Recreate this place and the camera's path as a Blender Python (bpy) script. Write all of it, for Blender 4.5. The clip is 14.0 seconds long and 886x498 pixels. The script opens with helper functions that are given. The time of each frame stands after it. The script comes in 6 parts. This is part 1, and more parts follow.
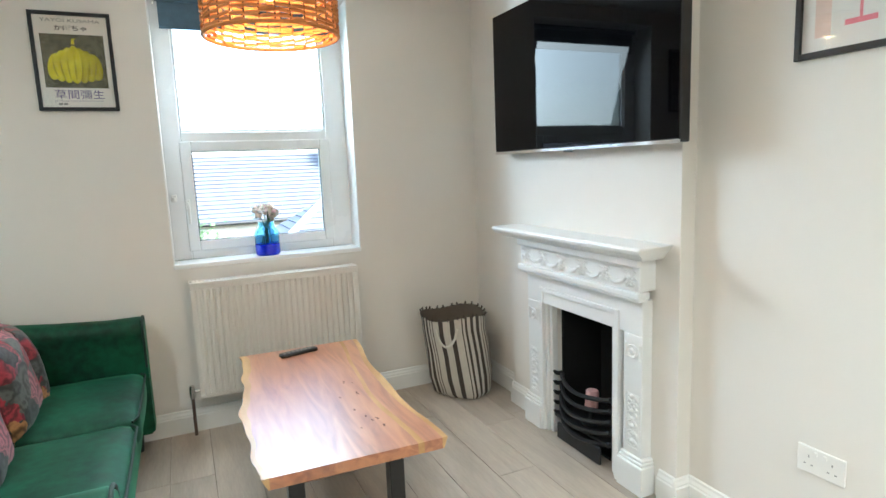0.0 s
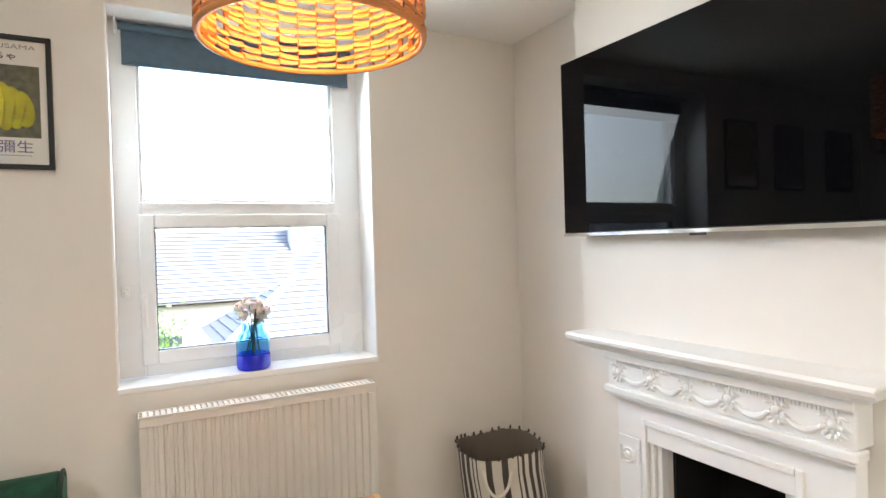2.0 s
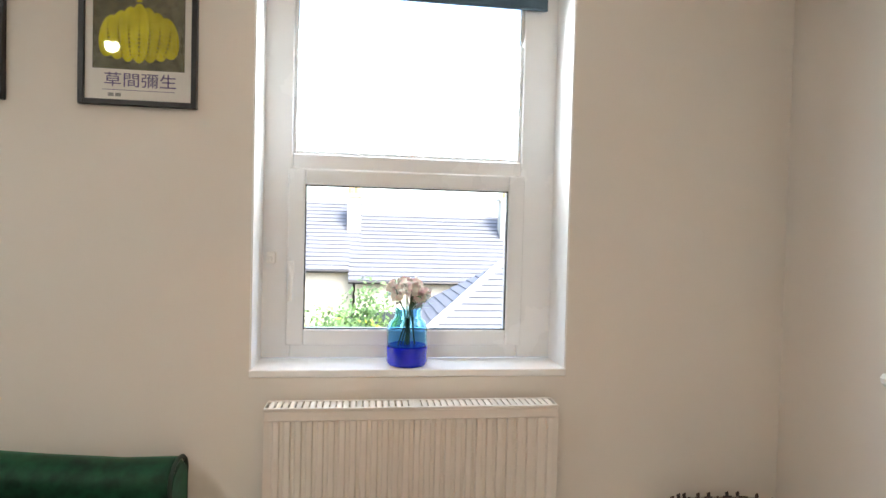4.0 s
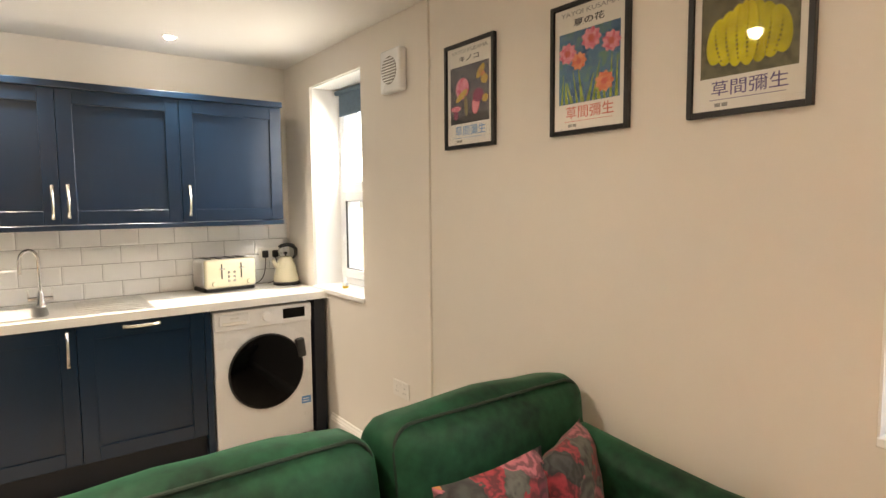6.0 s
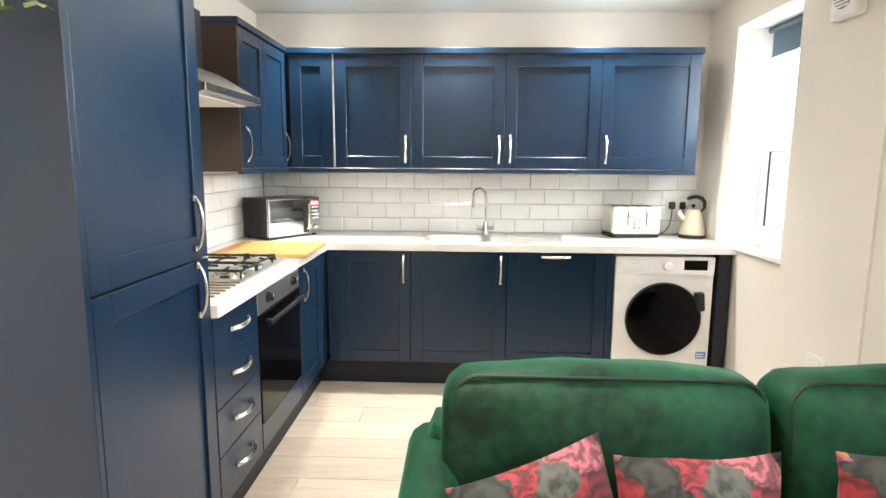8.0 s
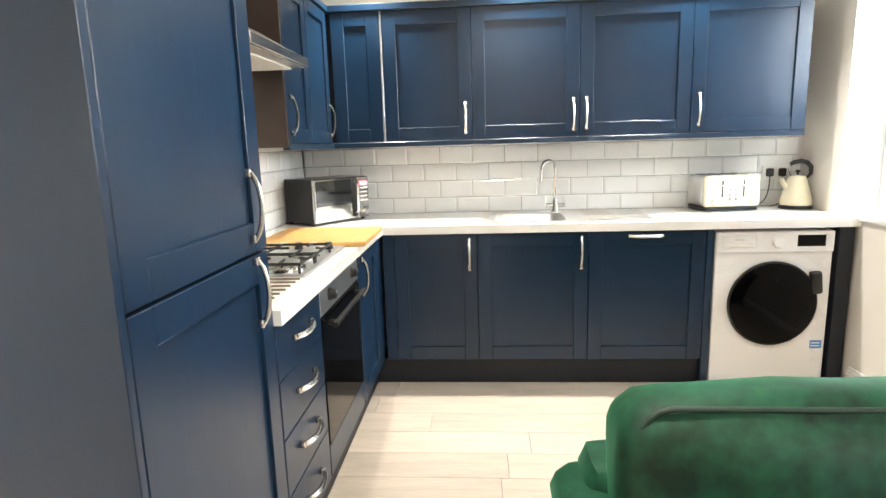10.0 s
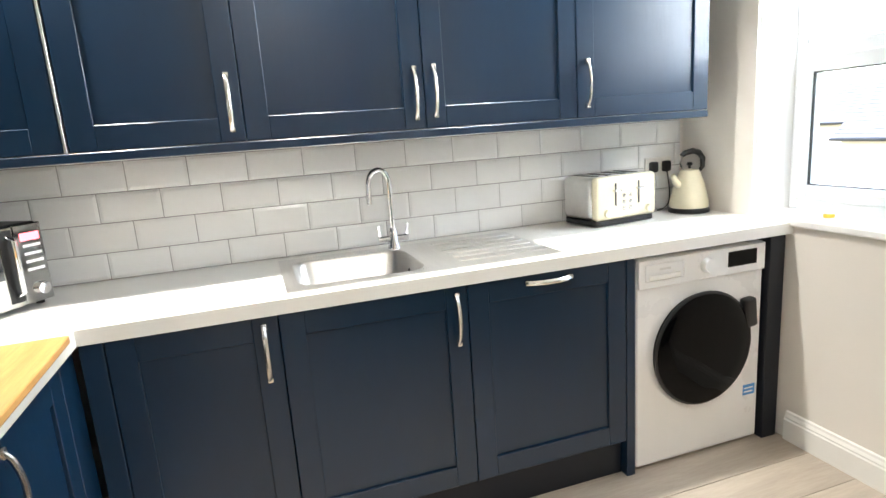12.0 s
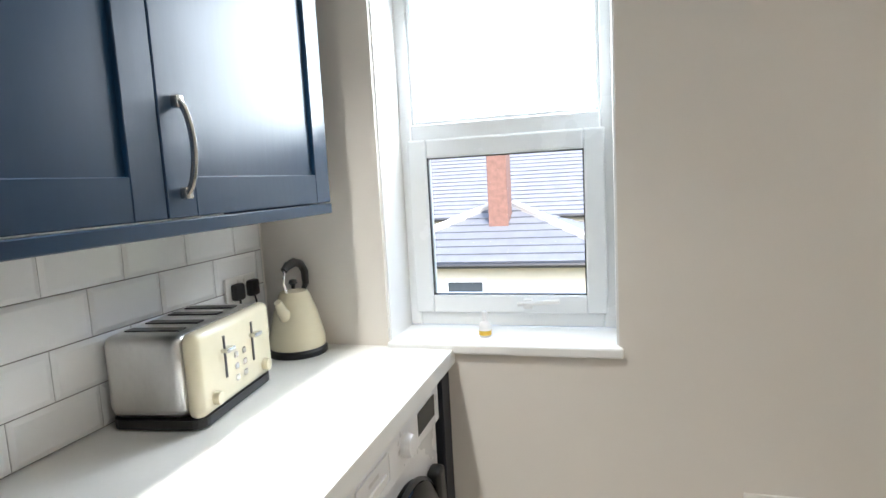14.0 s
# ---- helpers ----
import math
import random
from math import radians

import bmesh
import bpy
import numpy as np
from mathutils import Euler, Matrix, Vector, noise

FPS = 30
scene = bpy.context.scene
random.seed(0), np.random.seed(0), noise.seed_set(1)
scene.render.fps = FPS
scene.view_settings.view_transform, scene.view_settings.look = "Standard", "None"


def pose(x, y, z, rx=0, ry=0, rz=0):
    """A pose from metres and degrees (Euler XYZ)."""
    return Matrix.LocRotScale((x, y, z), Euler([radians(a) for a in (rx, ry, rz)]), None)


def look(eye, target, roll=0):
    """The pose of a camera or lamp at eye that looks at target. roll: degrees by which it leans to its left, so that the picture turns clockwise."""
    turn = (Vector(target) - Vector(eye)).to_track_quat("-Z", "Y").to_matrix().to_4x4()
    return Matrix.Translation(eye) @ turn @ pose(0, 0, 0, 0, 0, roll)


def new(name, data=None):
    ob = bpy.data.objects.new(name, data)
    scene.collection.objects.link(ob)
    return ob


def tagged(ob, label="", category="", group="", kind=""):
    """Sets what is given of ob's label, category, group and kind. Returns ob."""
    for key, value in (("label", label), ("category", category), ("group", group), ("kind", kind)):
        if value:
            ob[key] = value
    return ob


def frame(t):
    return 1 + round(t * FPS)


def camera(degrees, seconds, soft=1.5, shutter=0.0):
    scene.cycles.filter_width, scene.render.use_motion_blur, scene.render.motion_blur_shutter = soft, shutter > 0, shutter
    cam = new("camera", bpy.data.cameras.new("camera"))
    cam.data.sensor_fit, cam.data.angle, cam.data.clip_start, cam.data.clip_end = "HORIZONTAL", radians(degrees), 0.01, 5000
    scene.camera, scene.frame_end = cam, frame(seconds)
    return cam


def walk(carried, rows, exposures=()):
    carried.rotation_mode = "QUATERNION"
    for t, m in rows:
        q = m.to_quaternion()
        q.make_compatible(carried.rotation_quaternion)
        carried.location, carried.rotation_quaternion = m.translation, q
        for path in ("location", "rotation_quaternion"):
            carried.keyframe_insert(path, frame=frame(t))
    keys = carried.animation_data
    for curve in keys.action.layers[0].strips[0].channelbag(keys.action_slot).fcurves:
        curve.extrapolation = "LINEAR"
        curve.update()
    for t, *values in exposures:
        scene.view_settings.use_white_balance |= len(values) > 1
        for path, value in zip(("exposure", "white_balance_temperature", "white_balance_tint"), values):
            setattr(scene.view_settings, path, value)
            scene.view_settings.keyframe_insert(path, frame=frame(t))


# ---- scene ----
cam = camera(75.2, 14.0)
PATH = [
    (0, (3.58, -3.281, 1.373), (4.396, -1.478, 1.085), -2.3),
    (0.5, (3.532, -3.087, 1.295), (4.122, -1.199, 1.001), -2.3),
    (1, (3.497, -2.843, 1.313), (4.099, -0.946, 1.111), -1.8),
    (1.5, (3.5, -2.61, 1.396), (4.205, -0.742, 1.278), -1.8),
    (2, (3.584, -2.393, 1.41), (4.534, -0.633, 1.386), -1.7),
    (4.5, (3.883, -1.705, 1.334), (3.649, 0.28, 1.271), 1.7),
    (5, (3.879, -1.6, 1.447), (3.053, 0.218, 1.331), 1.0),
    (5.5, (3.925, -1.568, 1.463), (2.645, -0.037, 1.329), 0.3),
    (6, (3.961, -1.594, 1.47), (2.364, -0.401, 1.305), -0.5),
    (6.5, (3.924, -1.64, 1.453), (2.117, -0.8, 1.275), -0.4),
    (7, (3.89, -1.665, 1.454), (1.955, -1.203, 1.249), -0.1),
    (7.5, (3.991, -1.613, 1.444), (2.012, -1.467, 1.197), 0.4),
    (8, (4.077, -1.634, 1.399), (2.1, -1.709, 1.102), 0.4),
    (8.5, (4.109, -1.706, 1.378), (2.144, -1.91, 1.07), -0.2),
    (11, (2.992, -2.025, 1.326), (1.041, -2.004, 0.888), -3.7),
    (11.5, (2.616, -2.051, 1.354), (0.678, -1.789, 0.934), -3.9),
    (12, (2.287, -1.989, 1.358), (0.424, -1.387, 0.95), -4.0),
    (12.5, (1.953, -1.964, 1.342), (0.243, -0.992, 0.98), -4.0),
    (13, (1.654, -1.871, 1.344), (0.194, -0.541, 1.028), -3.9),
    (13.5, (1.344, -1.752, 1.397), (0.287, -0.078, 1.114), -3.3),
    (14, (1.07, -1.616, 1.404), (0.515, 0.291, 1.169), -3.1),
]
walk(cam, [(t, look(eye, target, roll)) for t, eye, target, roll in PATH],
     [(0.0, 3.25, 5600, -2), (1.0, 3.52, 6100, 6), (2.0, 3.35, 6200, 7), (4.5, 2.97, 6750, 10), (5.2, 2.95, 7800, 14), (6.0, 3.15, 8200, 14), (6.5, 3.55, 6900, 9),
      (8.0, 3.85, 6700, 8), (8.5, 3.98, 7100, 9), (11.0, 3.65, 6450, 7), (12.5, 3.45, 6350, 8), (13.2, 3.25, 6150, 6), (14.0, 2.87, 6250, 8)])

# ---- world and light ----
world = bpy.data.worlds.new("world")
scene.world = world
world.use_nodes = True
wn = world.node_tree
sky = wn.nodes.new("ShaderNodeTexSky")
sky.sky_type, sky.sun_disc = "NISHITA", False
sky.sun_elevation, sky.sun_rotation = radians(48), radians(150)
sky.air_density, sky.dust_density = 1.0, 3.0
wn.links.new(sky.outputs[0], wn.nodes["Background"].inputs[0])
wn.nodes["Background"].inputs[1].default_value = 0.15


def lamp(name, kind, energy, m, color=(1, 1, 1), **more):
    data = bpy.data.lights.new(name, kind)
    data.energy, data.color = energy, color
    if kind == "SUN":
        data.angle = more["angle"]
    if kind == "SPOT":
        data.spot_size, data.spot_blend, data.shadow_soft_size = more["size"], 1.0, 0.04
    if kind == "AREA":
        data.shape, data.size, data.size_y = "RECTANGLE", *more["sides"]
        data.spread = radians(150)
    if kind == "POINT":
        data.shadow_soft_size = more["size"]
    ob = new(name, data)
    ob.matrix_world = m
    return ob


# soft sun from behind the house, over the roofs outside
lamp("sun", "SUN", 1.2, look((0, 0, 30), (-10, 18, 0)), (1, 0.96, 0.9), angle=radians(12))

# the bright overcast sky in the top light of each window
lamp("sky_window_1", "AREA", 2.2, look((4.02, 0.225, 1.905), (4.02, -1, 1.45)), (0.93, 0.97, 1.0), sides=(0.80, 0.58))
lamp("sky_window_2", "AREA", 1.6, look((0.762, 0.225, 1.87), (0.762, -1, 1.35)), (0.93, 0.97, 1.0), sides=(0.55, 0.57))

# ---- materials ----
def material(name, color, rough=0.5, metal=0.0, vary=0.08, scale=6.0, bump=0.0, bump_scale=60.0, spread=None, stretch=None,
             coat=0.0, spec=0.5, sheen=0.0, random_by=""):
    """Principled surface with two scales of noise in colour and roughness, and fine relief."""
    mat = bpy.data.materials.new(name)
    mat.use_nodes = True
    t = mat.node_tree
    b = t.nodes["Principled BSDF"]
    co = t.nodes.new("ShaderNodeTexCoord")
    mp = t.nodes.new("ShaderNodeMapping")
    t.links.new(co.outputs["Object"], mp.inputs[0])
    if stretch:
        mp.inputs["Scale"].default_value = stretch
    n1, n2 = t.nodes.new("ShaderNodeTexNoise"), t.nodes.new("ShaderNodeTexNoise")
    n1.inputs["Scale"].default_value, n2.inputs["Scale"].default_value = scale, scale * 7
    n1.inputs["Detail"].default_value = n2.inputs["Detail"].default_value = 4
    for n in (n1, n2):
        t.links.new(mp.outputs[0], n.inputs["Vector"])
    add = t.nodes.new("ShaderNodeMath")
    add.operation = "MULTIPLY_ADD"
    add.inputs[1].default_value = 0.5
    t.links.new(n2.outputs[0], add.inputs[0])
    t.links.new(n1.outputs[0], add.inputs[2])
    ramp = t.nodes.new("ShaderNodeValToRGB")
    lo = spread or tuple(c * (1 - vary * 2) for c in color)
    ramp.color_ramp.elements[0].position, ramp.color_ramp.elements[1].position = 0.5, 1.0
    ramp.color_ramp.elements[0].color, ramp.color_ramp.elements[1].color = (*lo, 1), (*color, 1)
    t.links.new(add.outputs[0], ramp.inputs[0])
    out = ramp.outputs[0]
    if random_by:
        hsv = t.nodes.new("ShaderNodeHueSaturation")
        info = t.nodes.new("ShaderNodeObjectInfo")
        mr = t.nodes.new("ShaderNodeMapRange")
        mr.inputs["To Min"].default_value, mr.inputs["To Max"].default_value = 1 - float(random_by), 1 + float(random_by)
        t.links.new(info.outputs["Random"], mr.inputs[0])
        t.links.new(mr.outputs[0], hsv.inputs["Value"])
        t.links.new(out, hsv.inputs["Color"])
        out = hsv.outputs[0]
    t.links.new(out, b.inputs["Base Color"])
    rr = t.nodes.new("ShaderNodeMapRange")
    rr.inputs["To Min"].default_value, rr.inputs["To Max"].default_value = max(rough - 0.06, 0.02), min(rough + min(0.08, rough), 1)
    t.links.new(n1.outputs[0], rr.inputs[0])
    t.links.new(rr.outputs[0], b.inputs["Roughness"])
    b.inputs["Metallic"].default_value = metal
    b.inputs["Coat Weight"].default_value = coat
    b.inputs["Specular IOR Level"].default_value = spec
    b.inputs["Sheen Weight"].default_value = sheen
    if sheen:
        b.inputs["Sheen Tint"].default_value = (*[min(1, c * 5 + 0.1) for c in color], 1)
        b.inputs["Sheen Roughness"].default_value = 0.35
    if bump:
        n3 = t.nodes.new("ShaderNodeTexNoise")
        n3.inputs["Scale"].default_value, n3.inputs["Detail"].default_value = bump_scale, 5
        t.links.new(mp.outputs[0], n3.inputs["Vector"])
        bp = t.nodes.new("ShaderNodeBump")
        bp.inputs["Strength"].default_value, bp.inputs["Distance"].default_value = bump, 0.004
        t.links.new(n3.outputs[0], bp.inputs["Height"])
        t.links.new(bp.outputs[0], b.inputs["Normal"])
    return mat


def glow(name, color, strength):
    mat = bpy.data.materials.new(name)
    mat.use_nodes = True
    b = mat.node_tree.nodes["Principled BSDF"]
    b.inputs["Base Color"].default_value = (*color, 1)
    b.inputs["Emission Color"].default_value = (*color, 1)
    b.inputs["Emission Strength"].default_value = strength
    return mat


def clear(name, color=(1, 1, 1), ior=1.45, rough=0.0):
    mat = bpy.data.materials.new(name)
    mat.use_nodes = True
    b = mat.node_tree.nodes["Principled BSDF"]
    b.inputs["Base Color"].default_value = (*color, 1)
    b.inputs["Transmission Weight"].default_value = 1
    b.inputs["Roughness"].default_value, b.inputs["IOR"].default_value = rough, ior
    return mat


M_WALL = material("wall_paint", (0.77, 0.73, 0.675), 0.6, vary=0.015, scale=1.2, bump=0.06, bump_scale=220)
M_CEIL = material("ceiling_paint", (0.84, 0.83, 0.80), 0.75, vary=0.012, scale=1.2, bump=0.05, bump_scale=200)
M_TRIM = material("white_gloss_trim", (0.82, 0.81, 0.78), 0.35, vary=0.02, scale=3)
M_WHITE = material("white_reveal_paint", (0.86, 0.86, 0.85), 0.5, vary=0.015, scale=3)
M_UPVC = material("white_upvc", (0.86, 0.885, 0.90), 0.25, vary=0.015, scale=4)
M_PLANK = material("grey_oak_laminate", (0.50, 0.435, 0.36), 0.42, spread=(0.37, 0.315, 0.26), scale=3.0, stretch=(6, 0.7, 1), bump=0.12, bump_scale=40, random_by="0.1")
M_JOINT = material("dark_joint", (0.12, 0.10, 0.085), 0.8)
M_TILE = material("white_glazed_tile", (0.80, 0.80, 0.79), 0.12, vary=0.015, scale=8, random_by="0.025")
M_GROUT = material("grey_grout", (0.28, 0.275, 0.265), 0.85, vary=0.1, scale=20)
M_NAVY = material("navy_satin_paint", (0.0020, 0.0185, 0.048), 0.30, vary=0.08, scale=5, spec=0.55, bump=0.10, bump_scale=30, stretch=(1, 1, 0.2))
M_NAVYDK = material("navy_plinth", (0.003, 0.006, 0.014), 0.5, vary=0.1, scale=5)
M_BROWN = material("dark_brown_board", (0.055, 0.036, 0.027), 0.42, vary=0.1, scale=4)
M_WORK = material("white_laminate_worktop", (0.80, 0.79, 0.75), 0.32, vary=0.02, scale=14, bump=0.03, bump_scale=120)
M_STEEL = material("brushed_steel", (0.74, 0.73, 0.71), 0.33, metal=1, vary=0.06, scale=8, stretch=(1, 12, 1))
M_NICKEL = material("satin_nickel", (0.66, 0.64, 0.60), 0.24, metal=1, vary=0.05, scale=12)
M_CHROME = material("chrome", (0.80, 0.80, 0.80), 0.07, metal=1, vary=0.02)
M_BLACK = material("black_plastic", (0.012, 0.012, 0.013), 0.35, vary=0.1)
M_BLKGLASS = material("black_glass", (0.0015, 0.0015, 0.002), 0.015, vary=0.05, spec=0.12)
M_IRON = material("black_cast_iron", (0.012, 0.012, 0.013), 0.5, vary=0.2, bump=0.3, bump_scale=150)
M_APPL = material("white_enamel", (0.82, 0.82, 0.82), 0.28, vary=0.01)
M_CREAM = material("cream_enamel", (0.78, 0.72, 0.53), 0.22, vary=0.03, coat=0.3)
M_GLASS = clear("window_glass", ior=1.02)
M_BOARD = material("bamboo_board", (0.66, 0.38, 0.13), 0.45, spread=(0.50, 0.26, 0.075), scale=3, stretch=(1, 14, 1), bump=0.05)
M_BLIND = material("blue_grey_blind", (0.10, 0.16, 0.22), 0.8, vary=0.1, scale=30, bump=0.2, bump_scale=300)
M_SOCKET = material("white_socket_plastic", (0.80, 0.78, 0.74), 0.35, vary=0.02)
M_LED = glow("lamp_glow", (1.0, 0.9, 0.72), 14)
M_BLUE = material("blue_print", (0.07, 0.30, 0.70), 0.4)

# ---- helpers for things ----
ORIGIN = {}


def thing(name, at, label, category, group="", kind=""):
    ob = new(name)
    ob.location = at
    ob.empty_display_size = 0.1
    ORIGIN[ob] = Vector(at)
    return tagged(ob, label, category, group, kind)


def mesh_of(name, bm, mat, smooth=False):
    me = bpy.data.meshes.new(name)
    bmesh.ops.recalc_face_normals(bm, faces=bm.faces)
    bm.to_mesh(me)
    bm.free()
    for m in (mat if isinstance(mat, (list, tuple)) else [mat]):
        me.materials.append(m)
    if smooth:
        me.shade_smooth()
        me.set_sharp_from_angle(angle=radians(40))
    return me


def part(name, bm, mat, parent, label="", smooth=False):
    o = ORIGIN[parent]
    bmesh.ops.translate(bm, verts=bm.verts, vec=-o)
    ob = new(name, mesh_of(name, bm, mat, smooth))
    ob.parent = parent
    ORIGIN[ob] = o
    return tagged(ob, label)


def single(name, bm, mat, label, category, kind="", smooth=False, at=None, group=""):
    """One thing made of one mesh."""
    o = Vector(at) if at else Vector((0, 0, 0))
    bmesh.ops.translate(bm, verts=bm.verts, vec=-o)
    ob = new(name, mesh_of(name, bm, mat, smooth))
    ob.location = o
    ORIGIN[ob] = o
    return tagged(ob, label, category, group, kind)


def box(bm, a, b, bevel=0.0, segs=1, mi=0):
    lo = [min(p, q) for p, q in zip(a, b)]
    hi = [max(p, q) for p, q in zip(a, b)]
    ret = bmesh.ops.create_cube(bm, size=1)
    vs = ret["verts"]
    for v in vs:
        v.co = Vector([l + (c + 0.5) * (h - l) for l, h, c in zip(lo, hi, v.co)])
    fs = {f for v in vs for f in v.link_faces}
    for f in fs:
        f.material_index = mi
    if bevel:
        es = list({e for v in vs for e in v.link_edges})
        bmesh.ops.bevel(bm, geom=es, offset=bevel, segments=segs, affect="EDGES", profile=0.5)
    return bm


def boxes(lst, bevel=0.0, segs=1):
    bm = bmesh.new()
    for a, b in lst:
        box(bm, a, b, bevel, segs)
    return bm


def frame_m(o, u, v, n):
    return Matrix((u, v, n)).transposed().to_4x4().copy() if o is None else Matrix.Translation(o) @ Matrix((u, v, n)).transposed().to_4x4()


BACK = ((0, 1, 0), (0, 0, 1), (1, 0, 0))      # faces +x
LEFT = ((-1, 0, 0), (0, 0, 1), (0, 1, 0))     # faces +y
SOUTH = ((1, 0, 0), (0, 0, 1), (0, -1, 0))    # faces -y
WEST = ((0, -1, 0), (0, 0, 1), (-1, 0, 0))    # faces -x


def moved(bm, m):
    bmesh.ops.transform(bm, matrix=m, verts=bm.verts)
    return bm


def lathe(profile, segs=32, center=(0, 0, 0), bm=None, mi=0):
    """Turned shape about z from (radius, height) pairs."""
    bm = bm or bmesh.new()
    rings = []
    for r, z in profile:
        rings.append([bm.verts.new((center[0] + r * math.cos(2 * math.pi * i / segs), center[1] + r * math.sin(2 * math.pi * i / segs), center[2] + z)) for i in range(segs)])
    for a, b in zip(rings, rings[1:]):
        for i in range(segs):
            bm.faces.new((a[i], a[(i + 1) % segs], b[(i + 1) % segs], b[i])).material_index = mi
    for ring, r in ((rings[0], profile[0][0]), (rings[-1], profile[-1][0])):
        if r > 1e-4:
            bm.faces.new(ring).material_index = mi
    return bm


def tube(points, radius, segs=10, bm=None, flat=1.0, closed=False):
    """A round bar along points; radius may be one number or one for each point."""
    bm = bm or bmesh.new()
    pts = [Vector(p) for p in points]
    n = len(pts)
    rad = radius if isinstance(radius, (list, tuple)) else [radius] * n
    rings, up = [], None
    for i, p in enumerate(pts):
        if closed:
            d = pts[(i + 1) % n] - pts[i - 1]
        else:
            d = pts[min(i + 1, n - 1)] - pts[max(i - 1, 0)]
        d.normalize()
        if up is None:
            up = d.orthogonal().normalized()
        side = d.cross(up).normalized()
        up = side.cross(d).normalized()
        rings.append([bm.verts.new(p + rad[i] * (math.cos(2 * math.pi * k / segs) * up + flat * math.sin(2 * math.pi * k / segs) * side)) for k in range(segs)])
    pairs = list(zip(rings, rings[1:])) + ([(rings[-1], rings[0])] if closed else [])
    for a, b in pairs:
        for k in range(segs):
            bm.faces.new((a[k], a[(k + 1) % segs], b[(k + 1) % segs], b[k]))
    if not closed:
        bm.faces.new(rings[0])
        bm.faces.new(rings[-1])
    return bm


# ---- structure ----
CEIL = 2.40
SOUTH_Y = -4.7
W1 = (3.52, 4.532, 0.912, 2.31)
W2 = (0.415, 1.092, 0.925, 2.212)
REV = 0.34


def structure(name, lst, mat, label, bevel=0.0):
    return single(name, boxes(lst, bevel), mat, label, "wall" if "wall" in name else name, "structure")


wall_n = structure("wall_north", [
    ((-0.3, 0, 0), (W2[0], REV, 2.6)), ((W2[0], 0, 0), (W2[1], REV, W2[2] - 0.03)), ((W2[0], 0, W2[3]), (W2[1], REV, 2.6)),
    ((W2[1], 0, 0), (W1[0], REV, 2.6)), ((W1[0], 0, 0), (W1[1], REV, W1[2] - 0.025)), ((W1[0], 0, W1[3]), (W1[1], REV, 2.6)),
    ((W1[1], 0, 0), (5.7, REV, 2.6))], M_WALL, "cream painted plaster wall with two deep window openings")
# pipe boxing: the kitchen end of the wall stands a little proud
structure("wall_boxing", [((0, -0.012, 0), (W2[0], 0, CEIL)), ((W2[1], -0.012, 0), (1.738, 0, CEIL)), ((W2[0], -0.012, 0), (W2[1], 0, W2[2] - 0.03)), ((W2[0], -0.012, W2[3]), (W2[1], 0, CEIL))], M_WALL, "slightly proud strip of painted plasterboard")
wall_w = structure("wall_west", [((-0.3, -3.4, 0), (0, 0, 2.6))], M_WALL, "cream painted kitchen wall behind the units")
wall_k = structure("wall_kitchen_side", [((0, -3.4, 0), (2.9, -3.08, 2.6))], M_WALL, "cream painted wall behind cooker and tall unit")
structure("wall_return", [((2.62, SOUTH_Y, 0), (2.9, -3.4, 2.6))], M_WALL, "plain cream painted wall")
structure("wall_south", [((2.62, SOUTH_Y - 0.2, 0), (5.7, SOUTH_Y, 2.6))], M_WALL, "plain cream painted wall")
FB = (-1.408, -0.968, 0.687)   # fire opening
wall_e = structure("wall_east", [
    ((5.31, SOUTH_Y, 0), (5.7, FB[0], 2.6)), ((5.31, FB[0], FB[2]), (5.7, FB[1], 2.6)), ((5.31, FB[1], 0), (5.7, 0, 2.6)), ((5.6, FB[0], 0), (5.7, FB[1], FB[2]))],
    M_WALL, "cream painted alcove wall")
structure("wall_chimney_breast", [
    ((5.24, -1.735, 0), (5.31, FB[0], FB[2])), ((5.24, -1.735, FB[2]), (5.31, -0.545, CEIL)), ((5.24, FB[1], 0), (5.31, -0.545, FB[2]))],
    M_WALL, "shallow chimney breast painted off-white")
structure("ceiling", [((-0.3, SOUTH_Y - 0.2, CEIL), (5.7, REV, CEIL + 0.25))], M_CEIL, "smooth white painted ceiling")
floor = structure("floor", [((-0.3, SOUTH_Y - 0.2, -0.2), (5.7, REV, -0.006))], M_JOINT, "pale grey oak laminate plank floor")


def skirting(name, a, b, out):
    """Moulded skirting from a to b along a wall; out: the way into the room."""
    a, b, out = Vector((*a, 0)), Vector((*b, 0)), Vector((*out, 0))
    prof = [(0, 0), (0.018, 0), (0.018, 0.088), (0.014, 0.094), (0.014, 0.100), (0.008, 0.111), (0.006, 0.121), (0, 0.125)]
    bm = bmesh.new()
    ends = [[bm.verts.new(p + out * d + Vector((0, 0, z))) for d, z in prof] for p in (a, b)]
    for i in range(len(prof)):
        j = (i + 1) % len(prof)
        bm.faces.new((ends[0][i], ends[0][j], ends[1][j], ends[1][i]))
    bm.faces.new(ends[0])
    bm.faces.new(ends[1])
    return single(name, bm, M_TRIM, "white gloss moulded skirting board", "skirting", "structure")


skirting("baseboard_1", (0.64, -0.012), (5.31, -0.012), (0, -1))
skirting("baseboard_2", (5.31, -0.03), (5.31, -0.545), (-1, 0))
skirting("baseboard_3", (5.24, -0.545), (5.24, -0.755), (-1, 0))
skirting("baseboard_4", (5.24, -1.65), (5.24, -1.735), (-1, 0))
skirting("baseboard_5", (5.31, -1.735), (5.31, SOUTH_Y), (-1, 0))
skirting("baseboard_6", (5.222, -0.545), (5.31, -0.545), (0, 1))
skirting("baseboard_7", (5.222, -1.735), (5.31, -1.735), (0, -1))


